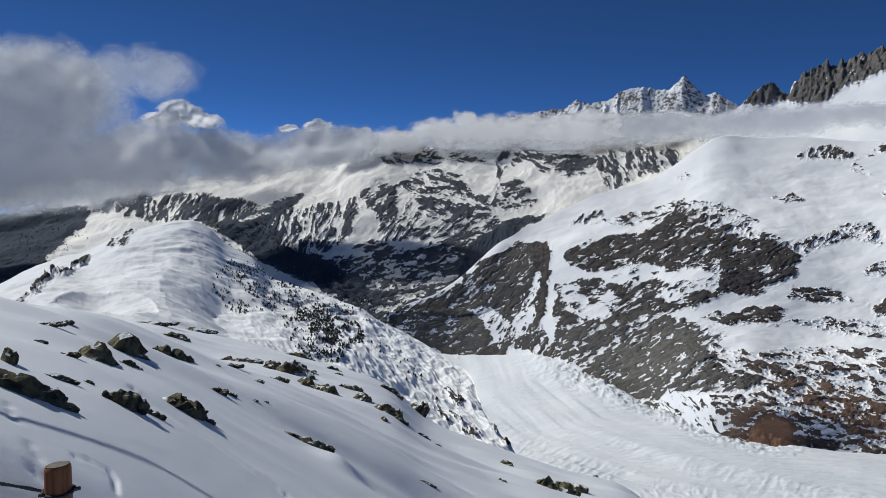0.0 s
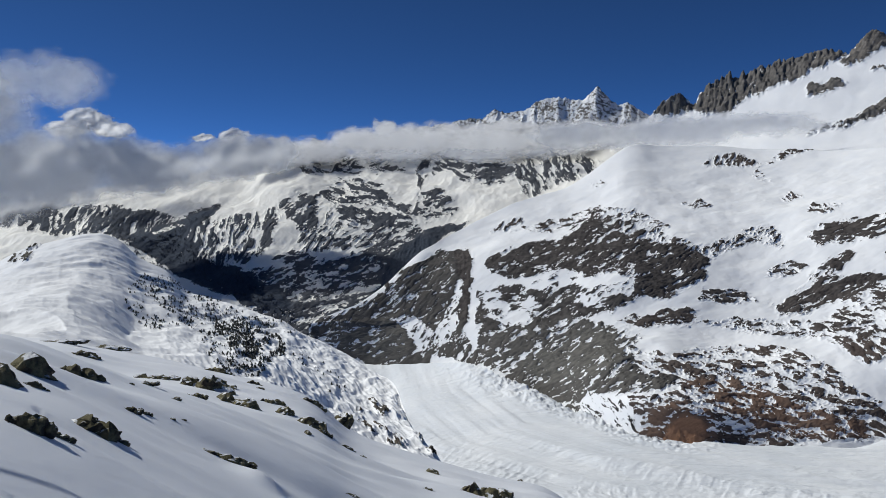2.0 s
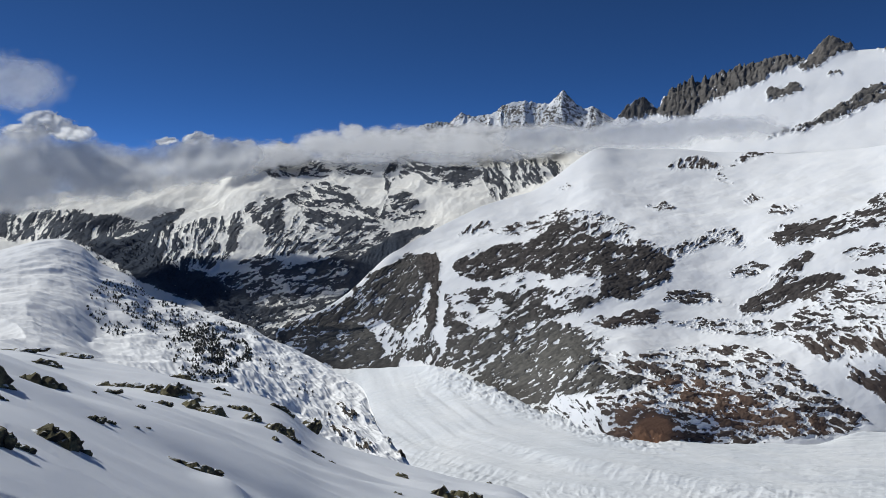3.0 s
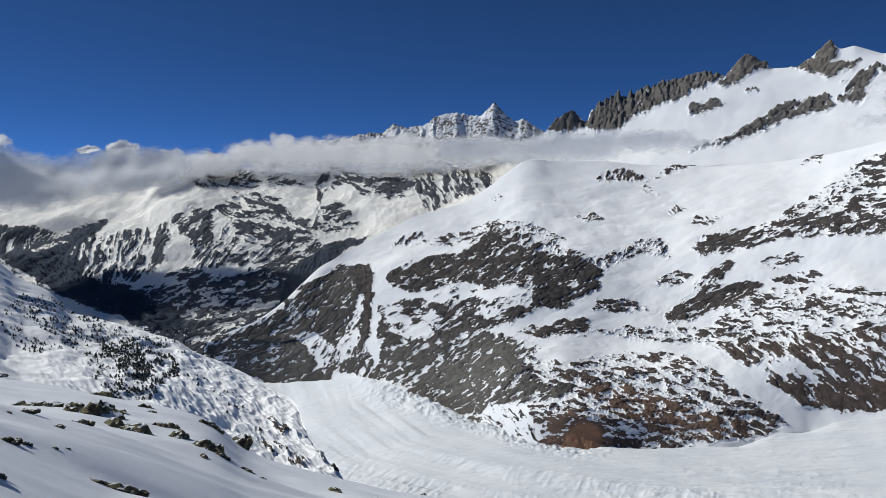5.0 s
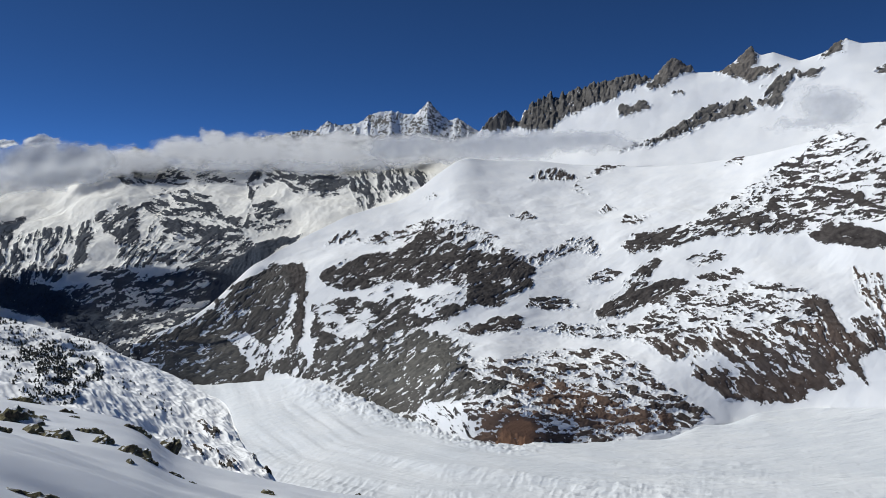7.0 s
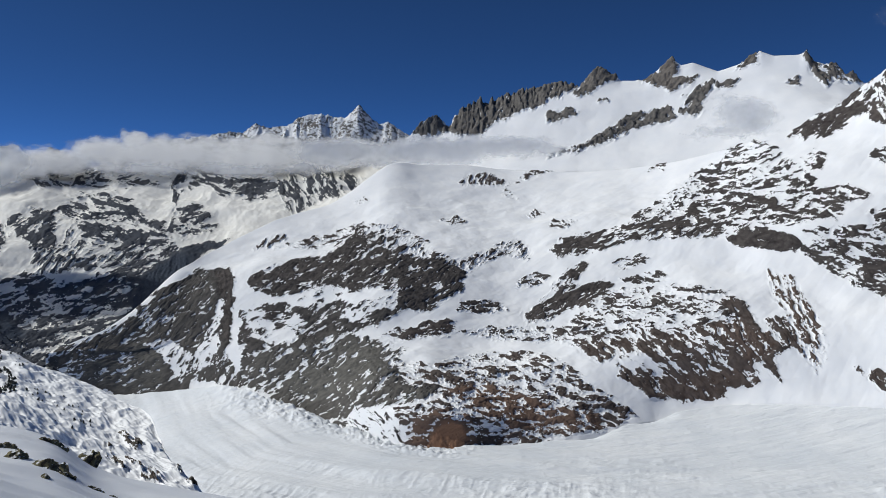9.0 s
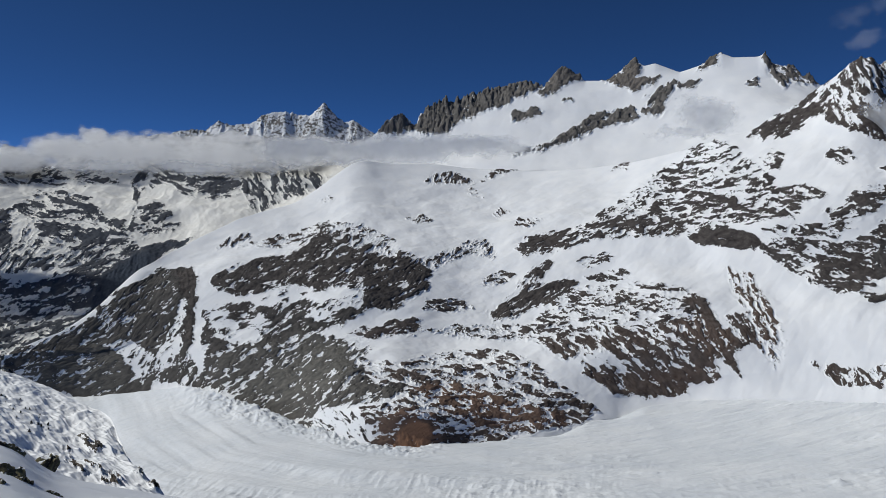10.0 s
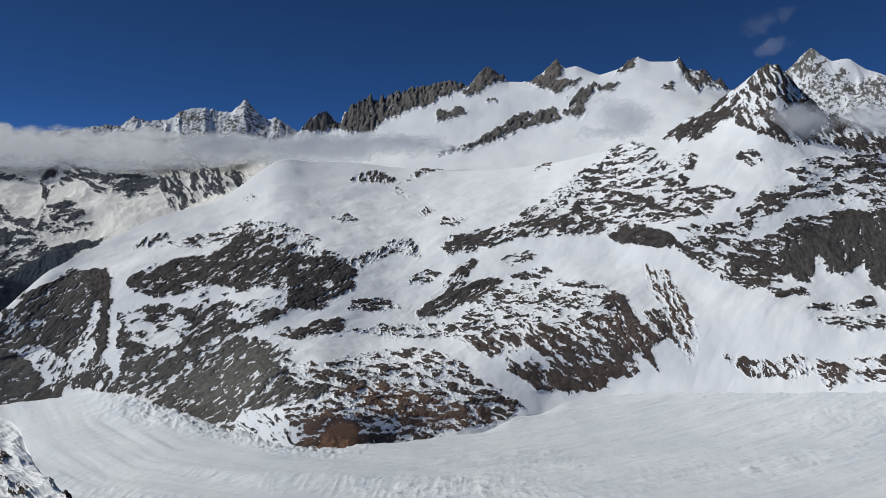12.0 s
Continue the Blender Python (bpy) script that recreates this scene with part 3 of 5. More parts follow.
outcrop(PYRAMID, "mixed rocks", 0.5, -10, 1.82, 0.02, 0.75, (32.26, -1.35), (34.58, -1.00), (37.42, -0.65), (37.10, -2.73), (36.16, -3.96), (34.25, -3.44), (32.76, -2.49))
outcrop(PYRAMID, "upper ledges", 0.9, 6, 1.68, 0.02, 0.85, (36.23, -0.18), (37.75, 1.17), (39.32, 1.71), (41.83, 1.68), (42.13, 0.76), (39.84, 0.69), (38.72, -0.25), (37.58, -1.29), (36.39, -0.66))
outcrop(PYRAMID, "dark wall", 1.1, -12, 1.6, 0.03, 1, (37.24, -2.41), (39.04, -1.51), (39.80, -0.40), (41.47, -0.32), (43.15, 0.30), (45.38, 0.15), (50.00, 0.02), (50.16, -4.84), (45.35, -5.27), (44.60, -4.12), (44.24, -2.93), (43.41, -4.24), (42.19, -4.22), (42.65, -3.44), (41.47, -2.63), (40.97, -5.04), (40.19, -4.69), (39.87, -3.37), (39.13, -5.12), (37.31, -5.44), (36.10, -4.76), (35.77, -3.24))
outcrop(PYRAMID, "wall foot", 2, -70, 0.98, -0.15, 1, (39.21, -2.68), (41.49, -1.08), (45.39, -0.29), (50.0, -0.2), (50.1, -4.9), (45.4, -5.2), (44.6, -4.1), (44.2, -3.0), (43.4, -4.2), (42.2, -4.2), (41.5, -2.7), (40.9, -4.9), (39.47, -4.25))
outcrop(PYRAMID, "upper scatter", 0.28, -4, 1.89, 0.02, 0.8, (39.30, 2.79), (41.37, 3.67), (45.28, 3.47), (49.90, 3.24), (49.99, 0.44), (42.82, 0.38), (40.73, 1.61))
outcrop(PYRAMID, "long ledge", 1, -6, 1.4, 0.02, 0.8, (42.74, 3.10), (44.70, 3.56), (45.24, 2.81), (43.42, 2.63))
outcrop(PYRAMID, "west scatter", 0.6, -15, 1.82, 0.02, 0.6, (32.02, 3.73), (32.75, 4.20), (33.57, 3.86), (33.35, 2.81), (32.42, 2.91))
outcrop(PYRAMID, "middle scatter", 0.65, -15, 1.82, 0.02, 0.6, (36.21, 4.12), (37.46, 4.24), (37.84, 3.45), (37.12, 3.07), (36.14, 3.65))
outcrop(PYRAMID, "apron ledge", 0.8, 0, 1.54, 0.02, 0.6, (38.42, -5.63), (40.70, -5.36), (40.92, -5.82), (38.94, -6.15))
outcrop(PYRAMID, "apron row", 0.7, -3, 1.68, 0.02, 0.6, (40.73, -6.53), (43.33, -6.22), (44.91, -5.75), (45.19, -6.47), (43.35, -6.82), (41.30, -6.88))
outcrop(PYRAMID, "apron rubble", 0.4, 0, 1.82, 0.02, 0.6, (41.03, -7.36), (45.59, -6.89), (50.21, -6.46), (50.24, -7.30), (43.39, -8.10))
outcrop(PYRAMID, "bank rocks", 0.45, -58, 1.96, 0.08, 0.7, (35.54, -10.40), (37.80, -10.47), (38.97, -10.53), (40.82, -9.83), (41.41, -11.07), (40.01, -11.74), (38.93, -11.61), (37.08, -11.62))
outcrop(PYRAMID, "brown bank", 1, -30, 1.54, 0.11, 0.8, (41.59, -10.15), (43.45, -10.57), (43.35, -11.70), (42.34, -12.03), (41.62, -11.05))
outcrop(PYRAMID, "far bank", 0.5, -10, 1.82, 0.08, 0.7, (43.44, -10.12), (45.66, -9.46), (50.30, -9.04), (50.36, -10.84), (44.15, -11.46))
outcrop(PYRAMID, "west horn", 1.7, 40, 1.26, 0.03, 1, (31.21, 5.04), (32.67, 6.37), (33.66, 6.69), (34.56, 7.64), (35.45, 8.22), (36.34, 8.33), (36.72, 7.62), (36.01, 6.56), (34.81, 6.22), (33.69, 5.22), (32.15, 4.86))
outcrop(PYRAMID, "sunny ridge", 0.5, 45, 1.82, 0.03, 0.7, (34.78, 7.63), (36.62, 9.08), (37.76, 9.92), (38.54, 10.24), (38.28, 9.36), (37.37, 8.27), (36.52, 6.77), (35.78, 6.81))
outcrop(PYRAMID, "pyramid wall", 1.5, -52, 1.5, 0.05, 1, (36.01, 6.33), (36.93, 7.99), (37.77, 9.47), (38.54, 10.24), (39.64, 8.96), (40.79, 7.62), (41.80, 6.66), (42.99, 6.08), (44.32, 5.57), (46.25, 4.81), (49.90, 3.24), (49.93, 2.19), (45.27, 3.84), (43.05, 3.92), (41.07, 4.74), (39.68, 4.41), (39.11, 4.74), (37.43, 5.49), (36.39, 5.92))
outcrop(PYRAMID, "frosted top", 0.62, -60, 2.0, 0.03, 0.7, (38.38, 10.1), (39.0, 9.4), (40.5, 7.6), (39.8, 6.9), (38.6, 7.1), (37.03, 6.94), (36.05, 7.96), (36.98, 9.06))

PLATEAU = []
outcrop(PLATEAU, "crag row", 0.85, 70, 1.68, 0.05, 0.6, (7.83, 2.19), (8.53, 2.72), (9.67, 2.83), (11.09, 2.47), (11.69, 2.05), (10.09, 1.91), (8.86, 1.93))
outcrop(PLATEAU, "crag flecks", 0.1, 0, 1.82, 0.05, 0.6, (12.88, 2.93), (14.90, 3.37), (15.06, 3.05), (13.66, 2.67), (11.30, 1.77), (12.30, 0.93), (10.90, 1.36))
outcrop(PLATEAU, "lone rock", 0.9, 20, 1.4, 0.05, 0.6, (-0.14, 0.74), (0.64, 1.08), (0.98, 0.90), (0.29, 0.48))
outcrop(PLATEAU, "flecks on the snow", 0.2, 10, 1.82, 0.05, 0.5, (6.19, -0.66), (7.64, -0.33), (8.55, -0.84), (7.23, -1.00))
outcrop(PLATEAU, "far flecks", 0.35, 0, 1.82, 0.05, 0.5, (21.82, 2.94), (22.51, 3.45), (23.12, 3.58), (22.86, 2.91))
outcrop(PLATEAU, "small crags", 0.25, -40, 1.82, 0.05, 0.5, (12.91, -0.35), (13.49, 0.22), (14.28, -0.19), (13.30, -0.52))
outcrop(PLATEAU, "plateau crags", 0.35, -30, 1.82, 0.05, 0.5, (14.49, -1.14), (14.87, -0.61), (16.78, -0.69), (16.11, -1.18), (15.26, -1.42))
outcrop(PLATEAU, "ridge flecks", 0.4, 55, 1.82, 0.05, 0.6, (-7.53, -2.77), (-6.30, -1.94), (-5.27, -1.61), (-5.15, -1.95), (-6.31, -2.70))
outcrop(PLATEAU, "brow flecks", -0.2, 10, 1.96, 0.05, 0.5, (-6.31, -2.78), (-2.98, -1.96), (0.41, -0.90), (2.97, -1.12), (5.55, -2.42), (2.97, -2.84), (-0.45, -1.97), (-2.99, -2.81))

CREST = []
outcrop(CREST, "jagged wall", 1.9, 82, 1.05, 0, 1, (4.32, 5.69), (5.01, 6.74), (6.03, 7.58), (6.72, 6.75), (7.23, 6.46), (7.91, 8.00), (8.68, 8.21), (10.39, 9.03), (12.01, 9.42), (14.12, 9.60), (15.47, 9.77), (16.64, 9.34), (15.56, 8.71), (14.21, 8.08), (12.52, 7.52), (11.59, 7.11), (10.39, 6.70), (9.28, 5.78), (8.17, 5.70), (6.89, 6.04))
outcrop(CREST, "grey horn", 2.3, 40, 0.7, 0.05, 1, (16.40, 8.61), (17.06, 9.53), (17.96, 10.71), (18.79, 10.25), (19.77, 9.81), (18.87, 9.64), (17.89, 9.06), (16.90, 8.60))
outcrop(CREST, "middle horn", 2.3, 40, 0.7, 0.12, 1, (21.16, 9.52), (22.36, 10.03), (23.34, 11.16), (23.70, 10.36), (23.24, 9.51), (24.04, 9.24), (25.05, 9.50), (23.88, 8.97), (23.25, 8.56), (22.61, 9.06))
outcrop(CREST, "shoulder crag", 1.9, 50, 1.12, 0, 1, (24.14, 7.16), (24.36, 8.27), (25.22, 8.87), (26.37, 9.04), (26.00, 8.36), (25.47, 7.59), (25.25, 6.76), (24.38, 6.91))
outcrop(CREST, "crag tail", 0.7, 25, 1.54, 0, 0.6, (26.30, 8.89), (27.06, 9.08), (28.00, 9.26), (27.63, 8.82), (26.69, 8.56))
outcrop(CREST, "long rib", 1.55, 24, 1.4, 0, 0.8, (16.93, 4.62), (18.33, 5.60), (19.65, 6.44), (20.78, 7.03), (23.19, 7.44), (23.68, 6.69), (22.00, 6.26), (20.39, 5.89), (18.75, 5.10))
outcrop(CREST, "rib tail", 0.45, 24, 1.82, 0, 0.6, (14.40, 4.15), (15.20, 4.65), (16.67, 4.80), (17.67, 5.28), (17.18, 4.54), (15.42, 4.22))
outcrop(CREST, "snowfield rock", 2, 12, 1.12, 0, 0.8, (14.48, 6.66), (14.64, 7.37), (16.32, 7.54), (16.49, 7.25), (15.49, 6.81))
outcrop(CREST, "islet", 1.5, 0, 1.12, 0, 0.5, (18.15, 8.08), (18.81, 8.22), (18.89, 8.02), (18.31, 7.95))
outcrop(CREST, "dome islet", 1.8, 0, 1.12, 0, 0.6, (30.85, 8.86), (31.67, 9.03), (31.90, 8.56), (31.14, 8.61))
outcrop(CREST, "summit rock", 1.9, 40, 1.12, 0.05, 0.8, (27.80, 9.89), (28.54, 10.61), (28.98, 11.11), (29.42, 11.08), (28.99, 10.35), (28.33, 10.01))
outcrop(CREST, "dome edge", 1.9, -55, 1.12, 0.05, 0.8, (32.03, 10.50), (32.31, 10.85), (32.54, 10.09), (33.04, 9.38), (33.82, 8.88), (33.41, 8.46), (32.76, 9.25))
outcrop(CREST, "broken edge", 0.6, -30, 1.82, 0.05, 0.7, (33.24, 9.66), (33.93, 9.98), (34.90, 9.24), (35.99, 8.64), (35.33, 8.32), (33.75, 8.81))

HILL = []
outcrop(HILL, "ridge rocks", 0.5, 40, 1.68, 0, 0.7, (-41.61, -4.29), (-40.42, -3.62), (-39.76, -2.93), (-39.40, -3.01), (-40.15, -4.02), (-41.09, -4.46))
outcrop(HILL, "low ridge rocks", 0.4, 30, 1.82, 0, 0.7, (-47.92, -8.55), (-45.60, -6.49), (-44.24, -5.73), (-42.51, -4.96), (-42.87, -5.41), (-44.60, -6.36), (-46.29, -7.57))
outcrop(HILL, "flank rocks", -0.75, -42, 1.82, 0.3, 0.8, (-18.87, -15.74), (-17.65, -16.03), (-16.00, -17.13), (-13.50, -19.07), (-14.77, -18.83), (-17.26, -17.24))
outcrop(HILL, "brow rocks", -0.75, -40, 1.82, 0.1, 0.8, (-17.30, -15.33), (-16.38, -15.11), (-15.57, -16.17), (-16.00, -16.74))
outcrop(HILL, "corner rocks", -0.5, -42, 1.68, 0.1, 0.8, (-13.06, -17.91), (-12.13, -18.55), (-11.71, -19.48), (-12.65, -19.27), (-13.50, -18.75))

# the distant pyramid and its neighbours
distant, _ = landform(
    "distant_ridge",
    [(-26, 1.0, 4250), (10, 1.0, 4250)],
    [(-26.7, 3.28, 4600), (-23.4, 3.41, 4600), (-22.3, 3.76, 4600), (-21.6, 3.68, 4600), (-20.8, 4.28, 4600), (-19.9, 3.79, 4600), (-18.3, 3.04, 4600), (-16.6, 3.60, 4600), (-15.1, 4.57, 4600), (-14.5, 5.03, 4600), (-12.3, 5.16, 4600), (-10.9, 5.28, 4600), (-9.8, 5.60, 4600), (-8.2, 5.80, 4600), (-7.4, 6.36, 4600), (-6.5, 6.06, 4600), (-5.3, 6.21, 4600), (-4.1, 6.91, 4600), (-2.5, 7.19, 4600), (-0.8, 6.95, 4600), (0.3, 7.90, 4600), (0.8, 7.37, 4600), (1.8, 6.40, 4600), (2.6, 6.68, 4600), (3.6, 5.87, 4600), (4.8, 5.21, 4600), (7.4, 3.98, 4600)],
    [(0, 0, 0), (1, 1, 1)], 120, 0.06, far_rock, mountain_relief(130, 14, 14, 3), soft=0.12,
    crest=lambda az: 0.08 * fractal(az * 3, az * 0, 4, 5, 0.6), bias=0.20, steep=0.20, hold=0.2, rugged=5, zone=0.5, calm=0.8)
tagged(distant, "jagged distant ridge with a snow-dusted rock pyramid", "mountain ridge")

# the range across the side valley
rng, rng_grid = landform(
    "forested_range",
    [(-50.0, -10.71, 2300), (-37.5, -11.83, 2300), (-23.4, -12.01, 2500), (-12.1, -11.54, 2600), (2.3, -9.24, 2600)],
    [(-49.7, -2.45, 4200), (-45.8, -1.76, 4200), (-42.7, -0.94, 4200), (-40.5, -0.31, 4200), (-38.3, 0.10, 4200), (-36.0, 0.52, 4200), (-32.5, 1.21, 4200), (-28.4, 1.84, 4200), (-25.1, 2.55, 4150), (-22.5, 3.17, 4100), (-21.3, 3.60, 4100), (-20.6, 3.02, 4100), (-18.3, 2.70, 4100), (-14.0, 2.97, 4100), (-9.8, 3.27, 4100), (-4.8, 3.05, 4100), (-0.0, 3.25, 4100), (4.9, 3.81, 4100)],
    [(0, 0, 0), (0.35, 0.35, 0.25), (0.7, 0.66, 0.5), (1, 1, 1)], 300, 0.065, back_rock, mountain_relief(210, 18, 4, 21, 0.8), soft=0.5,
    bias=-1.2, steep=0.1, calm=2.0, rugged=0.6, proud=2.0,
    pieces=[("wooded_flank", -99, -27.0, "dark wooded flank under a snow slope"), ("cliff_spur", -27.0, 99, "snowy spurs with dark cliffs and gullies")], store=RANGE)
tagged(rng, "snowy mountain range with dark wooded lower slopes and cliffs", "mountain")

# the broad side of the main valley: a banded face, a rounded shoulder and a dark pyramid
face, _ = landform(
    "valley_side",
    [(-21.5, -10.17, 2520), (-19.1, -11.88, 2450), (-16.5, -13.01, 2400), (-14.3, -13.15, 2345), (-12.1, -13.10, 2290), (-9.9, -12.91, 2210), (-7.8, -13.75, 2100), (-6.5, -14.35, 2040), (-4.4, -14.97, 1980), (-2.9, -15.88, 1930), (-1.4, -16.49, 1890), (-0.2, -16.44, 1765), (1.8, -17.36, 1685), (4.4, -18.02, 1655), (6.9, -18.14, 1645), (8.6, -17.76, 1685), (11.3, -17.66, 1695), (14.8, -17.44, 1725), (18.2, -17.00, 1755), (20.0, -16.07, 1825), (22.6, -15.58, 1895), (24.3, -14.70, 1945), (26.8, -14.17, 2005), (29.7, -13.76, 1995), (34.5, -13.25, 2005), (40.0, -12.73, 2005), (45.7, -12.08, 2005), (51.3, -11.58, 1995)],
    [(-21.5, -9.74, 2560), (-20.0, -9.06, 2500), (-17.8, -8.29, 2500), (-15.2, -6.46, 2600), (-13.1, -4.37, 2700), (-10.9, -3.06, 2800), (-8.6, -1.88, 2900), (-5.9, -0.58, 3000), (-1.9, 0.48, 3100), (0.0, 1.71, 3200), (2.3, 3.50, 3300), (3.4, 3.76, 3400), (4.1, 3.60, 3400), (7.0, 3.55, 3450), (11.3, 3.16, 3450), (15.6, 2.92, 3420), (19.8, 3.09, 3350), (23.2, 3.50, 3280), (25.7, 4.06, 3200), (27.4, 4.54, 3130), (29.4, 5.16, 3080), (31.6, 5.56, 3100), (32.7, 6.53, 3150), (34.4, 7.25, 3200), (36.3, 8.72, 3250), (37.5, 9.71, 3300), (38.5, 10.24, 3300), (39.5, 8.90, 3300), (40.6, 7.56, 3300), (41.8, 6.51, 3300), (43.0, 5.93, 3300), (44.3, 5.42, 3300), (46.3, 4.63, 3300), (50.8, 2.86, 3300)],
    [(0, 0, 0), (0.28, 0.28, 0.15), (0.42, 0.40, 0.28), (0.72, 0.70, 0.52), (1, 1, 1)], 440, 0.055, face_rock, drifted(mountain_relief(170, 9, 0, 41)), soft=0.4,
    crest=lambda az: 0.07 * fractal(az * 3, az * 0, 4, 12, 0.6) * np.clip((az - 32) / 3, 0, 1), bias=-1.3, steep=0.1, calm=2.6, zone=0.72, sink=6, wander=2.6, rugged=1.0, proud=1.7,
    bulges=[(24.2, -8.0, 7.3, 3.9, 90), (-0.1, -6.3, 8.2, 2.6, 60), (6.9, -15.6, 6.9, 2.6, 80), (38.6, 7.8, 3.4, 3, 90), (19.9, -1.3, 5.6, 1.7, 90), (30.3, -1.2, 6.5, 2.2, 60)],
    pieces=[("banded_face", -99, 13.9, "dark rock bands and gullies below a snow plateau"),
            ("rock_shoulder", 13.9, 32.9, "rounded snowy shoulder ending in brown cliffs"),
            ("pyramid_face", 32.9, 99, "steep dark pyramid with a wide snow apron")],
    store=PLATEAU + FACE + SHOULDER + PYRAMID)
tagged(face, "broad snow-patched mountainside with dark rock bands above the glacier", "mountain")

# the snowfield and its jagged crest
field, _ = landform(
    "snowfield_massif",
    [(-0.0, -2.94, 3400), (13.9, -3.01, 3400), (24.1, -2.10, 3400), (36.0, 2.85, 3400), (41.7, 4.64, 3400)],
    [(0.0, 3.28, 4100), (3.7, 5.42, 4300), (4.5, 6.06, 4450), (5.0, 6.68, 4450), (6.0, 7.41, 4450), (6.7, 6.80, 4450), (7.0, 6.23, 4450), (7.6, 7.36, 4450), (8.4, 7.91, 4450), (9.6, 8.18, 4450), (10.9, 8.36, 4450), (12.1, 8.87, 4450), (13.8, 9.13, 4450), (15.3, 9.51, 4450), (16.1, 9.30, 4450), (16.8, 9.09, 4450), (17.7, 10.32, 4450), (18.9, 10.10, 4450), (19.8, 9.52, 4450), (21.5, 9.46, 4450), (23.4, 10.92, 4450), (24.0, 10.42, 4450), (24.8, 10.56, 4450), (26.5, 9.86, 4450), (27.9, 10.29, 4450), (29.3, 11.02, 4450), (30.1, 10.67, 4450), (31.7, 10.60, 4450), (32.2, 10.80, 4450), (32.6, 10.08, 4450), (34.0, 9.62, 4450), (35.5, 8.53, 4450), (37.4, 7.12, 4450), (41.7, 5.39, 4450)],
    [(0, 0, 0), (0.5, 0.42, 0.45), (1, 1, 1)], 220, 0.065, crest_rock, mountain_relief(260, 9, 0, 61), soft=0.08,
    crest=lambda az: 0.20 * fractal(az * 3.5, az * 0, 4, 8, 0.65) * np.exp(-((az - 9.5) / 4.0) ** 4), bias=-1.2, steep=0.1, hold=0.3, rugged=4,
    pieces=[("jagged_crest", -99, 20.0, "row of grey rock towers above the snow"), ("snow_dome", 20.0, 99, "white snow dome with rock ribs")], calm=2.5, zone=0.9,
    store=CREST, proud=7.0)
tagged(field, "wide snowfield below a jagged grey rock crest", "mountain")

# the summit behind the dark pyramid
summit, _ = landform(
    "white_summit",
    [(36.0, 2.85, 3700), (50.8, 2.51, 3700)],
    [(35.9, 6.80, 4000), (38.1, 8.61, 4000), (39.1, 9.37, 4000), (39.8, 10.07, 4000), (40.7, 10.84, 4000), (41.3, 10.32, 4000), (42.0, 9.82, 4000), (42.9, 9.96, 4000), (43.9, 9.30, 4000), (45.1, 8.62, 4000), (50.7, 5.61, 4000)],
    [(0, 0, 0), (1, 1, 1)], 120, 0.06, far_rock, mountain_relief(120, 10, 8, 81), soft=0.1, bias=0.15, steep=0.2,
    spots=[(40.9, 9.2, 1.7, 1.7, 0, 0.45), (43.9, 8.2, 2.6, 0.86, -20, 0.4), (43.2, 9.5, 1.7, 0.52, -20, -0.8)])
tagged(summit, "pointed summit of broken rock and snow", "mountain")

# ---- glacier ----
n = Nodes("glacier_snow")
snow_tone = n.ramp(n.noise(0.006, 4.0), ((0.3, (0.66, 0.685, 0.715)), (0.7, (0.79, 0.80, 0.81))))
ripples = n.noise(1.0, 3.0, 0.55, n.warp((0, 0, -5), (0.008, 0.070, 0.02)))
n.bump(n.math("MULTIPLY_ADD", n.noise(0.08, 3.0), 0.3, ripples), 0.9, 4.0)
glacier_snow = n.done(snow_tone, 0.7, 0.2)


def glacier_relief(x, y, az, s):
    line = [(1900, 1250), (900, 1280), (350, 1330), (0, 1450), (-250, 1650), (-430, 1950), (-560, 2300)]
    best, run, side, length = np.full(x.shape, 1e9), np.zeros(x.shape), np.zeros(x.shape), 0.0
    for (x0, y0), (x1, y1) in zip(line, line[1:]):
        ex, ey = x1 - x0, y1 - y0
        q = math.hypot(ex, ey)
        t = np.clip(((x - x0) * ex + (y - y0) * ey) / q ** 2, 0, 1)
        dist = np.hypot(x - x0 - t * ex, y - y0 - t * ey)
        near = dist < best
        run, side = np.where(near, length + t * q, run), np.where(near, dist * np.sign((x - x0) * ey - (y - y0) * ex), side)
        best, length = np.minimum(dist, best), length + q
    r = 5.0 * fractal(run / 900, side / 80, 3, 7) + 0.8 * fractal(run / 260, side / 22, 4, 8, 0.55)
    rough = np.clip(fractal(run / 500, side / 160, 2, 10) + 0.2, 0, 1)
    edge = np.clip((s - 0.84) / 0.1, 0, 1) * np.clip((10 - az) / 4, 0, 1) * np.clip((az + 12) / 5, 0, 1)
    r = r + 4.5 * edge * fractal(x / 19, y / 19, 3, 12, 0.6, True)
    r = r + 2.6 * np.clip((az - 4) / 10, 0, 1) * fractal((x - 0.3 * y) / 80, (y + 0.3 * x) / 17, 3, 13, 0.5, True) * (0.3 + rough)
    # a mound of old snow, and crevasses open across the flow
    r = r + 6.0 * np.exp(-((x - 965) / 13) ** 2 - ((y - 1261) / 11) ** 2)
    bend = run + 0.0016 * side ** 2 + 9 * fractal(run / 90, side / 90, 2, 15)
    return r + 0.8 * (0.2 + rough) * np.clip(1 - edge, 0, 1) * fractal(bend / 15, side / 50, 3, 9, 0.55, True)


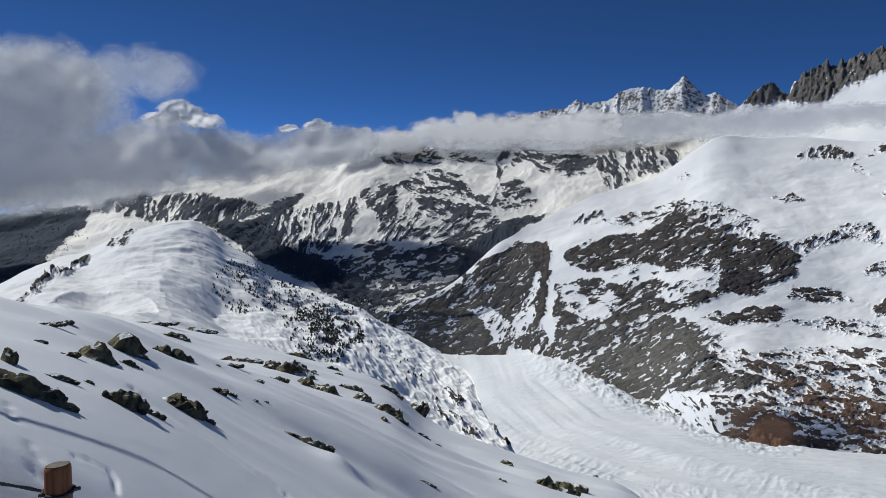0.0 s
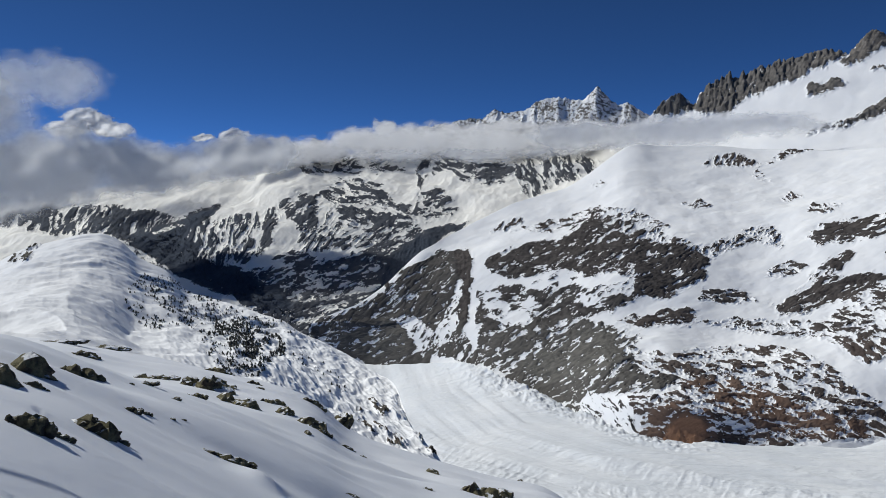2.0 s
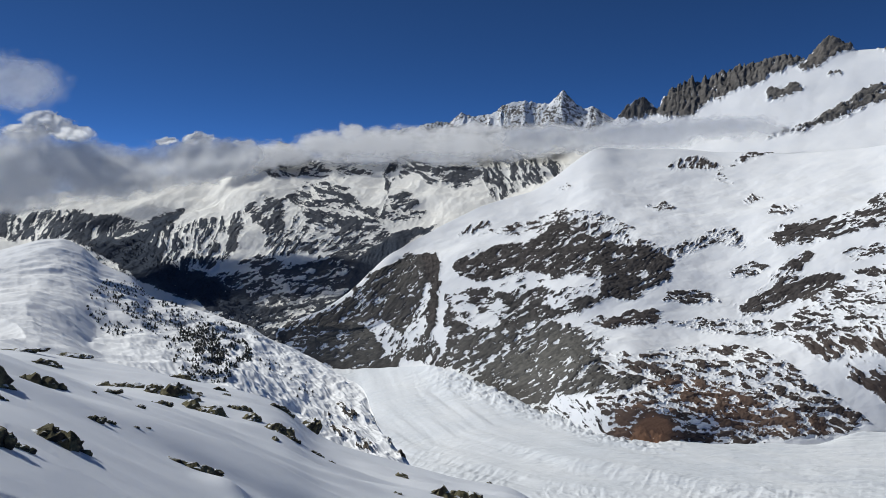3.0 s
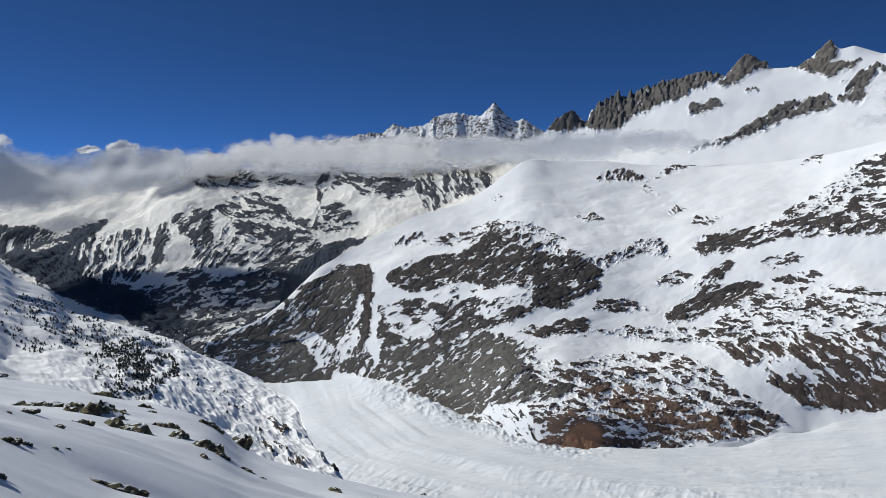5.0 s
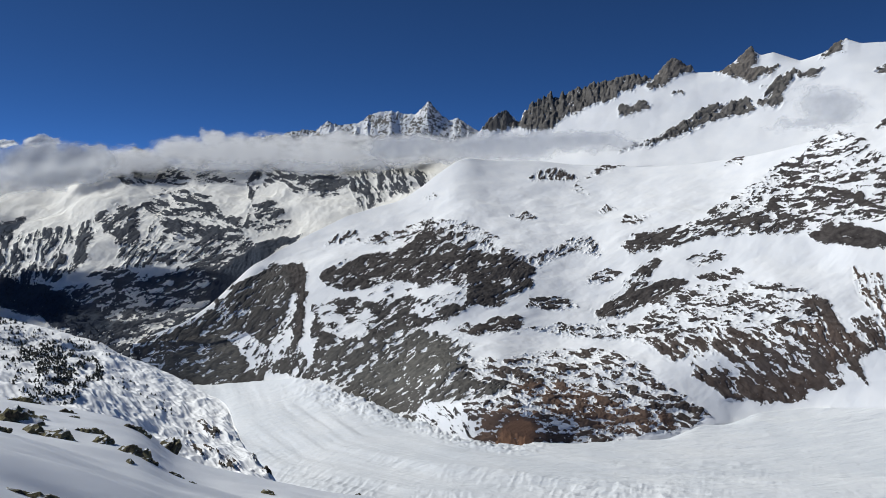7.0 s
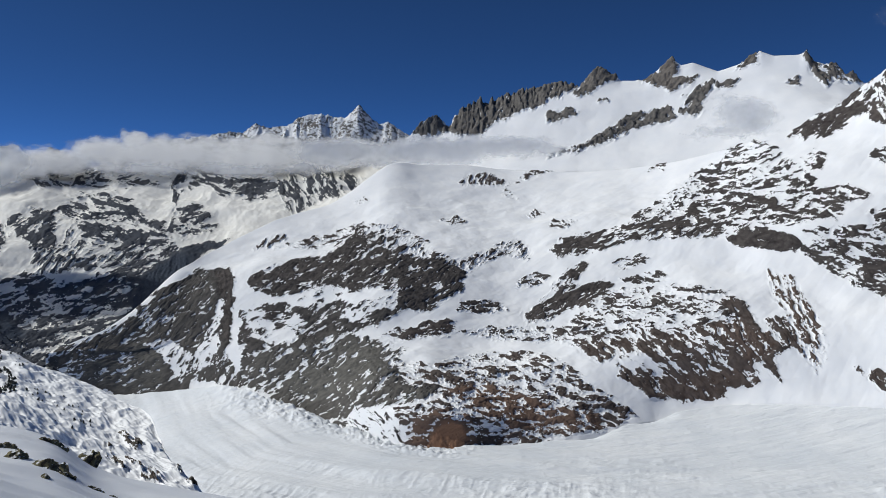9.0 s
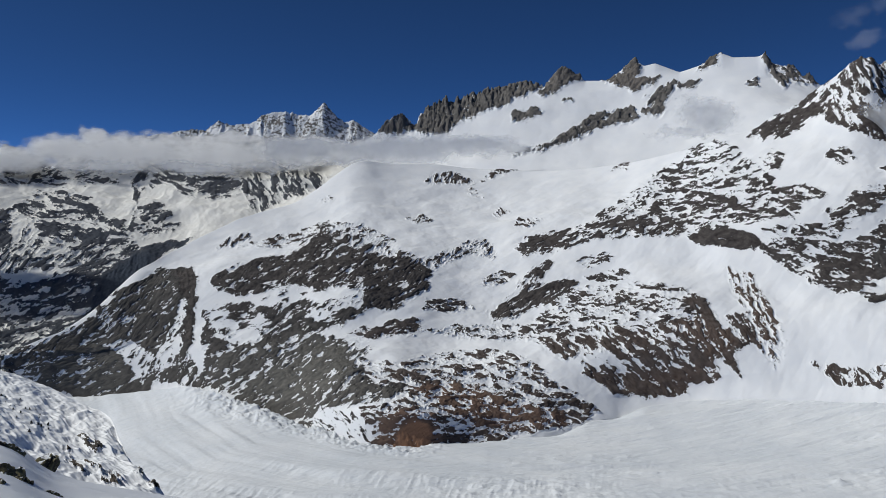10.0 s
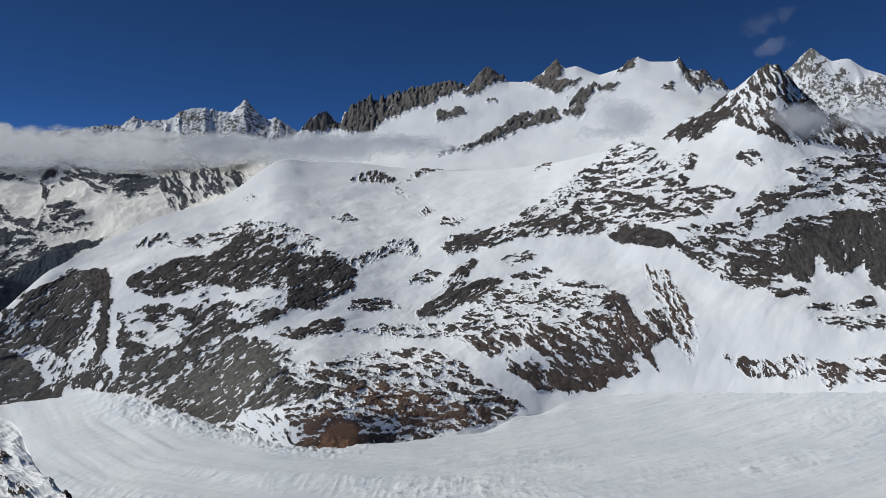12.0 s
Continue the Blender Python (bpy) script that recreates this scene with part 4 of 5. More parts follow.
ice, _ = landform(
    "glacier",
    [(-30, -24, 1130), (50, -24, 1130)],
    [(-22.6, -11.39, 2500), (-17.3, -12.72, 2420), (-14.3, -12.81, 2300), (-12.1, -12.77, 2240), (-9.9, -12.58, 2160), (-7.8, -13.42, 2050), (-6.5, -14.02, 1990), (-4.4, -14.64, 1930), (-2.9, -15.56, 1880), (-1.4, -16.17, 1850), (-0.2, -16.24, 1760), (1.8, -17.21, 1680), (4.4, -17.83, 1650), (6.9, -17.94, 1640), (8.6, -17.60, 1680), (11.3, -17.46, 1690), (14.8, -17.20, 1720), (18.2, -16.76, 1750), (20.0, -15.91, 1830), (22.6, -15.29, 1900), (24.3, -14.41, 1960), (28.4, -13.59, 2010), (32.5, -13.25, 2010), (36.4, -12.93, 2010), (45.7, -11.94, 2010), (51.2, -11.44, 2000)],
    [(0, 0, 0), (1, 1, 1)], 280, 0.09, glacier_snow, glacier_relief, soft=0.25, hold=1.0, back=(0.03, -0.01), bias=-2.0, calm=3.5, zone=0.86, wander=0.0)

tagged(ice, "broad snow-covered glacier with curving flow lines", "glacier", kind="structure")

# ---- the snowy hill ----
def hill_relief(x, y, az, s):
    """Soft humps, and drifts combed down the steep flank."""
    along, across = 0.6 * x - 0.8 * y, 0.8 * x + 0.6 * y
    flank = 0.16 + 0.84 * np.clip((az + 33) / 7, 0, 1)
    bend_a, bend_s = az + 0.5 * fractal(x / 30, y / 30, 3, 138), s + 0.02 * fractal(x / 25, y / 25, 3, 139)
    # a wind scoop, the hollow flank beside it and worn steps below the top
    scoop = np.clip(1.15 - np.hypot((bend_a + 41.7) / 2.7, (bend_s - 0.31) / 0.11), 0, 1) ** 0.7
    hollow = np.clip((bend_a + 37.8) / 4, 0, 1) * np.clip((-29 - bend_a) / 5, 0, 1) * np.exp(-((bend_s - 0.45) / 0.2) ** 2)
    top = np.exp(-((s - 0.85) / 0.14) ** 2) * np.clip((az + 41) / 3, 0, 1)
    return (-5.5 * scoop - 8 * hollow + 0.9 * top * fractal((x + y) / 60, (y - x) / 15, 4, 140, 0.55, True)
            + 1.0 * fractal((x + 0.3 * y) / 24, (y - 0.3 * x) / 15, 4, 141, 0.55)
            + 3.0 * fractal(x / 52, y / 52, 5, 131, 0.42) + 0.2 * fractal((x + 0.5 * y) / 34, (y - 0.5 * x) / 13, 4, 136, 0.55, True)
            + flank * (0.9 * fractal(along / 20, across / 8, 4, 133, 0.55) + 0.5 * fractal(along / 9, across / 4, 3, 134, 0.55, True)))


hill_snow = alpine("hill_snow", 0.05, (0, 40, 0), (0.6, 1, 1), (0.04, 0.04, 0.04), (0.12, 0.11, 0.09), flecks=(0.5, 3.8, 1.4))
hill, hill_grid = landform(
    "snowy_hill",
    [(-50.0, -9.99, 150), (-40.1, -10.86, 165), (-32.7, -12.93, 200), (-30.3, -13.47, 205), (-26.9, -14.63, 212), (-23.5, -15.56, 216), (-19.1, -18.70, 214), (-16.4, -19.70, 207), (-14.5, -20.48, 200), (-12.0, -21.20, 194), (-10.0, -22.10, 188)],
    [(-49.8, -7.10, 420), (-47.9, -6.49, 420), (-45.9, -5.47, 430), (-44.2, -4.85, 430), (-42.8, -4.75, 430), (-40.8, -3.62, 430), (-38.8, -3.10, 430), (-37.2, -2.68, 430), (-35.7, -2.61, 430), (-34.5, -3.20, 425), (-33.4, -4.33, 420), (-31.4, -5.32, 408), (-30.2, -6.72, 400), (-27.7, -7.70, 382), (-25.1, -8.59, 362), (-23.4, -9.25, 350), (-21.7, -10.33, 340), (-19.1, -11.71, 316), (-16.5, -13.39, 292), (-14.9, -14.30, 277), (-14.4, -15.79, 258), (-13.6, -17.63, 238), (-11.9, -19.52, 220), (-10.0, -21.71, 204)],
    [(0, 0, 0), (0.5, 0.5, 0.5), (1, 1, 1)], 270, 0.06, hill_snow, hill_relief, soft=0.22, bias=-1.2, rugged=0.8, calm=0.6, wander=0.5,
    store=HILL, proud=0.5)
tagged(hill, "rounded snowy hill falling steeply to the glacier", "hill")

# ---- the near slope ----
n = Nodes("near_snow")
grain = n.noise(0.8, 5.0)
n.bump(n.math("MULTIPLY_ADD", n.noise(60, 3.0), 0.035, n.math("MULTIPLY_ADD", n.noise(5, 4.0), 0.10, grain)), 0.28, 0.12)
near_snow = n.done(n.ramp(n.noise(0.15, 4.0), ((0.3, (0.75, 0.77, 0.80)), (0.7, (0.82, 0.83, 0.85)))), 0.6, 0.3)
NEAR_CREST = [(-180, -12, 38), (-120, -10, 40), (-60, -9.5, 45), (-48.0, -8.78, 55), (-44.7, -8.97, 58), (-40.0, -9.36, 55), (-37.8, -10.01, 52), (-32.7, -11.46, 50), (-29.4, -12.51, 48), (-26.9, -13.23, 46), (-23.4, -14.27, 45), (-20.8, -15.40, 44), (-18.9, -17.40, 42), (-16.4, -18.53, 40), (-12.0, -19.89, 38), (-7.6, -21.03, 36), (-3.3, -21.56, 36), (0.8, -21.89, 36), (0, -23.5, 36), (30, -27, 36), (90, -20, 36), (180, -12, 38)]
ROUND_CREST = [(a + turn, e, far) for turn in (-360, 0, 360) for a, e, far in NEAR_CREST if abs(a) < 180 or turn == 0]


def near_height(az, d):
    """The height of the snow at a bearing and distance."""
    az, d = np.asarray(az, float), np.asarray(d, float)
    et, dt = rail(ROUND_CREST, az, 0.8)
    es, ds = rail(ROUND_CREST, az, 5.0)
    k = np.clip(d / 30, 0, 1) ** 1.5
    drop = (np.tan(np.radians(et)) + EYE / dt) * k + (np.tan(np.radians(es)) + EYE / ds) * (1 - k)
    # underfoot the slope evens out
    ew, dw = rail(ROUND_CREST, az, 25.0)
    firm = np.clip((d - 1.5) / 2.5, 0, 1)
    firm = firm * firm * (3 - 2 * firm)
    drop = drop * firm + (np.tan(np.radians(ew)) + EYE / dw) * (1 - firm)
    x, y = d * np.sin(np.radians(az)), d * np.cos(np.radians(az))
    over = np.maximum(d - dt, 0)
    bank = 0.015 * 4 * np.log1p(np.exp(np.clip((-26 - az) / 4, -20, 8))) * np.clip((az + 130) / 60, 0, 1) * d * np.clip(1 - d / 22, 0, 1) ** 1.5 * firm
    bumps = 0.48 * fractal(x / 9, y / 9, 4, 151, 0.45) * np.clip((d - 2) / 12, 0, 1)
    bumps = bumps + 0.15 * fractal((x + 0.4 * y) / 5, (y - 0.4 * x) / 1.6, 3, 157, 0.45) * np.clip((d - 3) / 8, 0, 1)
    return drop * d + bank + bumps * np.clip(1.3 - d / dt, 0.1, 1) - 0.006 * over ** 2


def on_near(bearing, height):
    """The place on the near snow that a sight line from the eye meets first, and its distance."""
    reach = np.geomspace(1.5, 70, 600)
    gap = EYE + reach * math.tan(radians(height)) - near_height(np.full(600, float(bearing)), reach)
    k = int(np.argmax(gap < 0)) if (gap < 0).any() else int(np.argmin(gap))
    r = reach[k]
    return Vector((r * math.sin(radians(bearing)), r * math.cos(radians(bearing)),
                   float(near_height(np.array([float(bearing)]), np.array([r]))[0]))), r


def tracks(x, y):
    """Depth of the marks in the snow: a slipped groove, a line of animal prints and some footprints."""
    dent = np.zeros_like(x)
    groove = [spot_on(a, e) for a, e in ((-43.9, -18.37), (-42.7, -18.90), (-41.8, -19.54), (-41.4, -20.26), (-41.3, -21.01))]
    for p, q in zip(groove, groove[1:]):
        ex, ey = q[0] - p[0], q[1] - p[1]
        t = np.clip(((x - p[0]) * ex + (y - p[1]) * ey) / (ex * ex + ey * ey), 0, 1)
        r = np.hypot(x - p[0] - t * ex, y - p[1] - t * ey)
        dent = np.maximum(dent, 0.018 * np.exp(-(r / 0.02) ** 2) - 0.010 * np.exp(-((r - 0.05) / 0.025) ** 2))
    first, last = spot_on(-39.81, -14.40), spot_on(-29.54, -22.36)
    for k in range(64):
        t = k / 63
        px, py = first[0] + (last[0] - first[0]) * t + 0.05 * (-1) ** k, first[1] + (last[1] - first[1]) * t
        dent = np.maximum(dent, 0.035 * np.exp(-((x - px) ** 2 + (y - py) ** 2) / 0.0016))
    for a, e in ((-46.6, -17.31), (-46.3, -17.93), (-46.0, -18.19), (-46.5, -18.98), (-46.2, -19.34), (-45.9, -19.57), (-47.7, -14.99), (-47.5, -15.45), (-47.8, -14.53)):
        px, py = spot_on(a, e)
        dent = np.maximum(dent, 0.022 * np.exp(-((x - px) ** 2 + (y - py) ** 2) / 0.0008))
    px, py = spot_on(-24.70, -21.46)
    lump = (x - px) * 0.8 + (y - py) * 0.6
    r2 = ((x - px) ** 2 + (y - py) ** 2) / 0.13
    return dent - 0.19 * np.exp(-r2) * (1 / (1 + np.exp(np.clip(14 * (lump - 0.15), -30, 30))))


def spot_on(bearing, height):
    p, _ = on_near(bearing, height)
    return p.x, p.y


az = np.concatenate([np.arange(-180, -56, 2.0), np.arange(-56, 20, 0.14), np.arange(20, 181, 2.0)])
d = np.concatenate([[0.05], np.geomspace(0.8, 75, 420)])[:, None]
A, D = np.broadcast_to(az, (421, len(az))), np.broadcast_to(d, (421, len(az)))
X, Y = D * np.sin(np.radians(A)), D * np.cos(np.radians(A))
X[0], Y[0] = 0.03, 0.02
tagged(sheet("ground", X, Y, near_height(A, D) - tracks(X, Y), near_snow),
       "wind-smoothed snow on the near slope, with small drifts", "snow", kind="structure")


def mesh_object(name, bm, material, parent=None, smooth=True):
    me = bpy.data.meshes.new(name)
    bm.to_mesh(me)
    bm.free()
    me.materials.append(material)
    if smooth:
        me.polygons.foreach_set("use_smooth", [True] * len(me.polygons))
    ob = new(name, me)
    if parent is not None:
        ob.parent = parent
    return ob


# ---- boulders ----
n = Nodes("lichen_rock")
up = n.add("ShaderNodeSeparateXYZ")
n.link(n.add("ShaderNodeNewGeometry").outputs["Normal"], up.inputs[0])
grit = n.noise(9.0, 6.0, 0.65)
stone = n.ramp(n.noise(3.0, 6.0, 0.6), ((0.3, (0.028, 0.025, 0.021)), (0.55, (0.07, 0.06, 0.047)), (0.75, (0.13, 0.11, 0.085))))
moss = n.ramp(grit, ((0.3, (0.085, 0.076, 0.036)), (0.7, (0.25, 0.222, 0.13))))
mossy = n.add("ShaderNodeMapRange")
n.link(n.math("MULTIPLY_ADD", up.outputs["Z"], 0.25, n.noise(2.2, 4.0)), mossy.inputs["Value"])
mossy.inputs["From Min"].default_value, mossy.inputs["From Max"].default_value = 0.50, 0.62
capped = n.add("ShaderNodeMapRange")
n.link(n.math("MULTIPLY_ADD", n.noise(1.6, 4.0), 1.2, up.outputs["Z"]), capped.inputs["Value"])
capped.inputs["From Min"].default_value, capped.inputs["From Max"].default_value = 1.43, 1.50
n.bump(grit, 1.0, 0.14)
boulder_rock = n.done(n.mix(capped.outputs[0], n.mix(mossy.outputs[0], stone, moss), (0.84, 0.85, 0.87)), 0.85, 0.2)


def boulder(bearing, height, wide, tall, lean, seed):
    """A weathered, faceted block of rock half sunk in the snow; wide and tall in degrees as seen from the path."""
    rnd = random.Random(seed)
    at, far = on_near(bearing, height)
    w, h = 1.38 * far * radians(wide), 1.2 * far * radians(tall)
    bm = bmesh.new()
    lobes = [(0.0, 0.0, 1.0)] + [(rnd.uniform(-0.85, 0.85), rnd.uniform(-0.35, 0.35), rnd.uniform(0.3, 0.62)) for _ in range(rnd.choice((3, 4, 4, 5)))]
    slim = wide / tall > 2.0
    if slim:
        lobes = [(k, rnd.uniform(-0.25, 0.25), rnd.uniform(0.3, 0.48) * (1.15 - 0.4 * abs(k)) * (1 - 0.3 * k)) for k in (-0.8, -0.42, -0.05, 0.32, 0.75)]
    for side, deep, size in lobes:
        made = bmesh.ops.create_icosphere(bm, subdivisions=4 if size == 1 and w > 0.5 else 3, radius=1.0)["verts"]
        planes = []
        layer = Vector((rnd.uniform(-0.5, 0.5), rnd.uniform(-0.5, 0.3), 1)).normalized()
        for k in range(10):
            v = Vector((rnd.gauss(0, 1), rnd.gauss(0, 1), rnd.gauss(0.15, 0.8))).normalized()
            planes.append((v, rnd.uniform(0.70, 0.98)))
        shift = Vector((rnd.uniform(0, 50), rnd.uniform(0, 50), rnd.uniform(0, 50)))
        for v in made:
            p = v.co.copy()
            for q, c in planes:
                p -= q * max(0.0, p.dot(q) - c)
            bed = math.floor(p.dot(layer) * 3.3 + 0.5 * noise.noise(p * 1.5 + shift) + 40)
            p += (p - layer * p.dot(layer)) * (0.15 * noise.cell(Vector((bed * 7.3, seed, size * 9))) - 0.07)
            p *= 1.28 + 0.30 * noise.fractal(p * 2.5 + shift, 0.7, 2.0, 6) - 0.20 * abs(noise.noise(p * 3.5 + shift))
            if not slim:
                p.z -= 0.17 * (p.x ** 2 + p.y ** 2)
            v.co = Vector(((p.x * size + side) * w * 0.46, (p.y * size + deep) * (0.22 * w + 0.5 * h), (p.z * (2.0 * size if slim else size * (1.0 if size == 1 else 0.8)) - (0.1 if slim else 0.3 * (1 - size))) * h * 0.74))
    ob = mesh_object("boulder", bm, boulder_rock)
    ob.data.set_sharp_from_angle(angle=radians(34))
    ob.matrix_world = Matrix.Translation(at + Vector((0, 0.1 * w, -h * 0.27))) @ pose(0, 0, 0, 0, 0, -bearing) @ pose(0, 0, 0, rnd.uniform(-6, 6), -lean, 0)
    return tagged(ob, "dark lichen-spotted boulder half buried in snow" if w > 0.7 else "small dark rock poking out of the snow",
                  "rock", group="rocks on the near slope")


UPPER_ROCKS = [(-47.8, -11.68, 0.83, 1.07, -10), (-46.6, -14.03, 4.90, 1.08, -31), (-44.3, -11.60, 1.37, 0.42, 0), (-42.7, -11.89, 2.03, 1.18, -8), (-40.7, -11.52, 2.24, 1.27, -20), (-37.5, -12.23, 2.49, 1.03, -15), (-40.1, -12.74, 1.31, 0.40, -30), (-42.9, -13.67, 0.63, 0.30, -10), (-44.7, -13.22, 1.90, 0.29, -20), (-45.8, -10.63, 0.80, 0.22, -5), (-37.0, -10.99, 1.52, 0.48, -12)]
MIDDLE_ROCKS = [(-41.1, -15.24, 3.00, 1.40, -6), (-39.0, -16.11, 1.76, 0.41, -20), (-36.3, -16.36, 3.18, 1.24, -33), (-34.2, -15.07, 1.09, 0.45, 0), (-33.4, -15.24, 0.94, 0.42, -15), (-38.6, -9.93, 2.61, 0.27, 0), (-35.7, -10.21, 2.32, 0.28, -6), (-45.4, -9.53, 1.88, 0.26, 0), (-44.4, -9.53, 1.03, 0.26, 8), (-27.8, -19.10, 3.40, 0.65, -16), (-32.5, -12.95, 2.23, 0.39, -3), (-33.3, -13.23, 1.42, 0.25, 0), (-34.2, -13.17, 0.39, 0.17, 0)]
CREST_ROCKS = [(-30.3, -13.55, 1.13, 0.71, 5), (-28.8, -14.03, 2.21, 1.21, -12), (-29.8, -14.43, 1.30, 0.36, 0), (-31.3, -14.48, 0.80, 0.25, 0), (-27.7, -14.81, 0.99, 0.65, -15), (-26.5, -15.35, 1.49, 0.86, -10), (-27.2, -14.05, 0.50, 0.29, 0), (-28.1, -12.85, 1.57, 0.47, -15), (-25.6, -13.85, 0.92, 0.32, -15), (-24.4, -15.33, 1.50, 0.51, -5), (-23.5, -16.10, 1.09, 0.65, -10), (-21.9, -16.92, 1.51, 0.80, -8)]
EDGE_ROCKS = [(-20.8, -17.38, 0.84, 0.66, -25), (-19.2, -16.99, 1.18, 1.02, -40), (-21.2, -15.56, 1.52, 0.47, -30), (-20.4, -17.80, 0.92, 0.40, -20), (-21.8, -17.70, 0.46, 0.29, 0), (-25.2, -14.20, 0.50, 0.22, 0), (-31.5, -15.97, 0.40, 0.14, 0), (-30.7, -16.09, 0.32, 0.14, 0), (-18.6, -18.91, 0.92, 0.22, -30), (-17.5, -19.47, 0.42, 0.18, -20)]
LOWER_ROCKS = [(-8.2, -22.31, 2.57, 1.23, -8), (-6.6, -22.29, 1.12, 0.79, 0), (-12.2, -20.70, 0.74, 0.47, -10), (-12.5, -21.89, 0.57, 0.22, 0), (-5.3, -21.02, 0.40, 0.18, 0), (-18.4, -22.30, 1.32, 0.26, -20), (-11.8, -20.84, 0.41, 0.18, -20)]
for k, row in enumerate(UPPER_ROCKS + MIDDLE_ROCKS + CREST_ROCKS + EDGE_ROCKS + LOWER_ROCKS):
    boulder(*row, 730 + k)

# ---- the timber post and its rope ----
n = Nodes("post_timber")
grain = n.noise(6, 5.0, 0.6, n.warp((0, 0, 0), (8, 8, 0.6)))
n.bump(grain, 0.5, 0.01)
post_timber = n.done(n.ramp(grain, ((0.3, (0.16, 0.05, 0.018)), (0.7, (0.36, 0.13, 0.045)))), 0.6, 0.3)
n = Nodes("end_grain")
post_end = n.done(n.ramp(n.noise(40, 5.0), ((0.3, (0.10, 0.085, 0.07)), (0.7, (0.24, 0.21, 0.18)))), 0.85, 0.2)
n = Nodes("weathered_rope")
rope_fibre = n.done(n.ramp(n.noise(160, 3.0), ((0.3, (0.05, 0.045, 0.04)), (0.7, (0.16, 0.14, 0.12)))), 0.9, 0.1)


def tube(points, radius, sides=10):
    """A bmesh tube along points."""
    bm = bmesh.new()
    rings = []
    for k, p in enumerate(points):
        t = (points[min(k + 1, len(points) - 1)] - points[max(k - 1, 0)]).normalized()
        u = t.cross(Vector((0, 0, 1)))
        u = u.normalized() if u.length > 1e-4 else Vector((1, 0, 0))
        v = t.cross(u)
        r = radius * (1 + 0.10 * math.sin(k * 2.1))
        rings.append([bm.verts.new(p + r * (u * math.cos(2 * math.pi * i / sides) + v * math.sin(2 * math.pi * i / sides))) for i in range(sides)])
    for a, b in zip(rings, rings[1:]):
        for i in range(sides):
            bm.faces.new((a[i], a[(i + 1) % sides], b[(i + 1) % sides], b[i]))
    bm.faces.new(rings[0][::-1]), bm.faces.new(rings[-1])
    bmesh.ops.recalc_face_normals(bm, faces=bm.faces)
    return bm


POST_BEARING, POST_HEIGHT, POST_FAR, POST_R = -44.96, -18.76, 3.4, 0.052
post_x, post_y = POST_FAR * math.sin(radians(POST_BEARING)), POST_FAR * math.cos(radians(POST_BEARING))
post_top = EYE + POST_FAR * math.tan(radians(POST_HEIGHT))
post_foot = float(near_height(np.array([POST_BEARING]), np.array([POST_FAR]))[0]) - 0.15
post = tagged(new("fence_post"), "round orange-brown timber post standing in the snow", "post")
post.location = (post_x, post_y, post_foot)
tall = post_top - post_foot
bm = bmesh.new()
for zz, r in ((0, 1.06), (tall * 0.5, 1.03), (tall - 0.02, 0.99), (tall - 0.006, 0.96), (tall, 0.88)):
    for i in range(28):
        a = 2 * math.pi * i / 28
        q = POST_R * r * (1 + 0.02 * math.sin(3 * a + 1))
        bm.verts.new((q * math.cos(a), q * math.sin(a), zz + (0.006 * math.cos(a) if zz > tall - 0.1 else 0)))
bm.verts.ensure_lookup_table()
for k in range(4):
    for i in range(28):
        bm.faces.new([bm.verts[j] for j in (k * 28 + i, k * 28 + (i + 1) % 28, (k + 1) * 28 + (i + 1) % 28, (k + 1) * 28 + i)])
bm.faces.new([bm.verts[i] for i in range(27, -1, -1)])
mesh_object("shaft", bm, post_timber, post)
bm = bmesh.new()
bmesh.ops.create_circle(bm, cap_ends=True, segments=28, radius=POST_R * 0.885)
for v in bm.verts:
    v.co.z = tall + 0.002 + 0.1 * v.co.x
mesh_object("end_cap", bm, post_end, post, smooth=False)["label"] = "weathered grey sawn top"

rope = tagged(new("rope"), "weathered dark rope tied round the timber post", "rope")
rope.location = (post_x, post_y, post_top - 0.112)
ring = [Vector((math.cos(a) * (POST_R + 0.008), math.sin(a) * (POST_R + 0.008), 0.006 * math.sin(2 * a))) for a in np.linspace(0, 2 * math.pi, 33)]
mesh_object("loop", tube(ring, 0.007), rope_fibre, rope)
side = Vector((math.cos(radians(POST_BEARING)), -math.sin(radians(POST_BEARING)), 0))
away = Vector((math.sin(radians(POST_BEARING)), math.cos(radians(POST_BEARING)), 0))
mesh_object("knot", tube([side * (POST_R + 0.004) - away * 0.01, side * (POST_R + 0.03) - away * 0.012 + Vector((0, 0, 0.004))], 0.0075), rope_fibre, rope)
mesh_object("knot", tube([side * -(POST_R + 0.004) - away * 0.02, side * -(POST_R + 0.022) - away * 0.02 + Vector((0, 0, 0.003))], 0.007), rope_fibre, rope)
span = [side * -(POST_R + 0.01 + 1.6 * q) - away * 0.02 + away * 0.25 * q + Vector((0, 0, 0.02 + 0.66 * q - 0.10 * q * (1 - q))) for q in np.linspace(0, 1, 40)]
mesh_object("strand", tube(span, 0.006), rope_fibre, rope)
twist = [p + Vector((0, 0, 0.006 * math.sin(k * 1.3))) for k, p in enumerate(span)]
mesh_object("strand", tube(twist, 0.004), rope_fibre, rope)

# an unseen higher span, added so that its soft shadow lies across the snow
span = []
for k, (a, e) in enumerate(((-48.3, -14.94), (-45.1, -16.44), (-41.4, -18.23), (-38.6, -19.66), (-34.9, -22.18))):
    span.append(on_near(a, e)[0] + sun_way * (2.6 + 0.45 * k) - rope.location)
span = [span[0] * 2 - span[1]] + span + [span[-1] * 2 - span[-2]]
full = [span[k].lerp(span[k + 1], q / 8) for k in range(len(span) - 1) for q in range(8)]
mesh_object("strand", tube(full, 0.012), rope_fibre, rope)

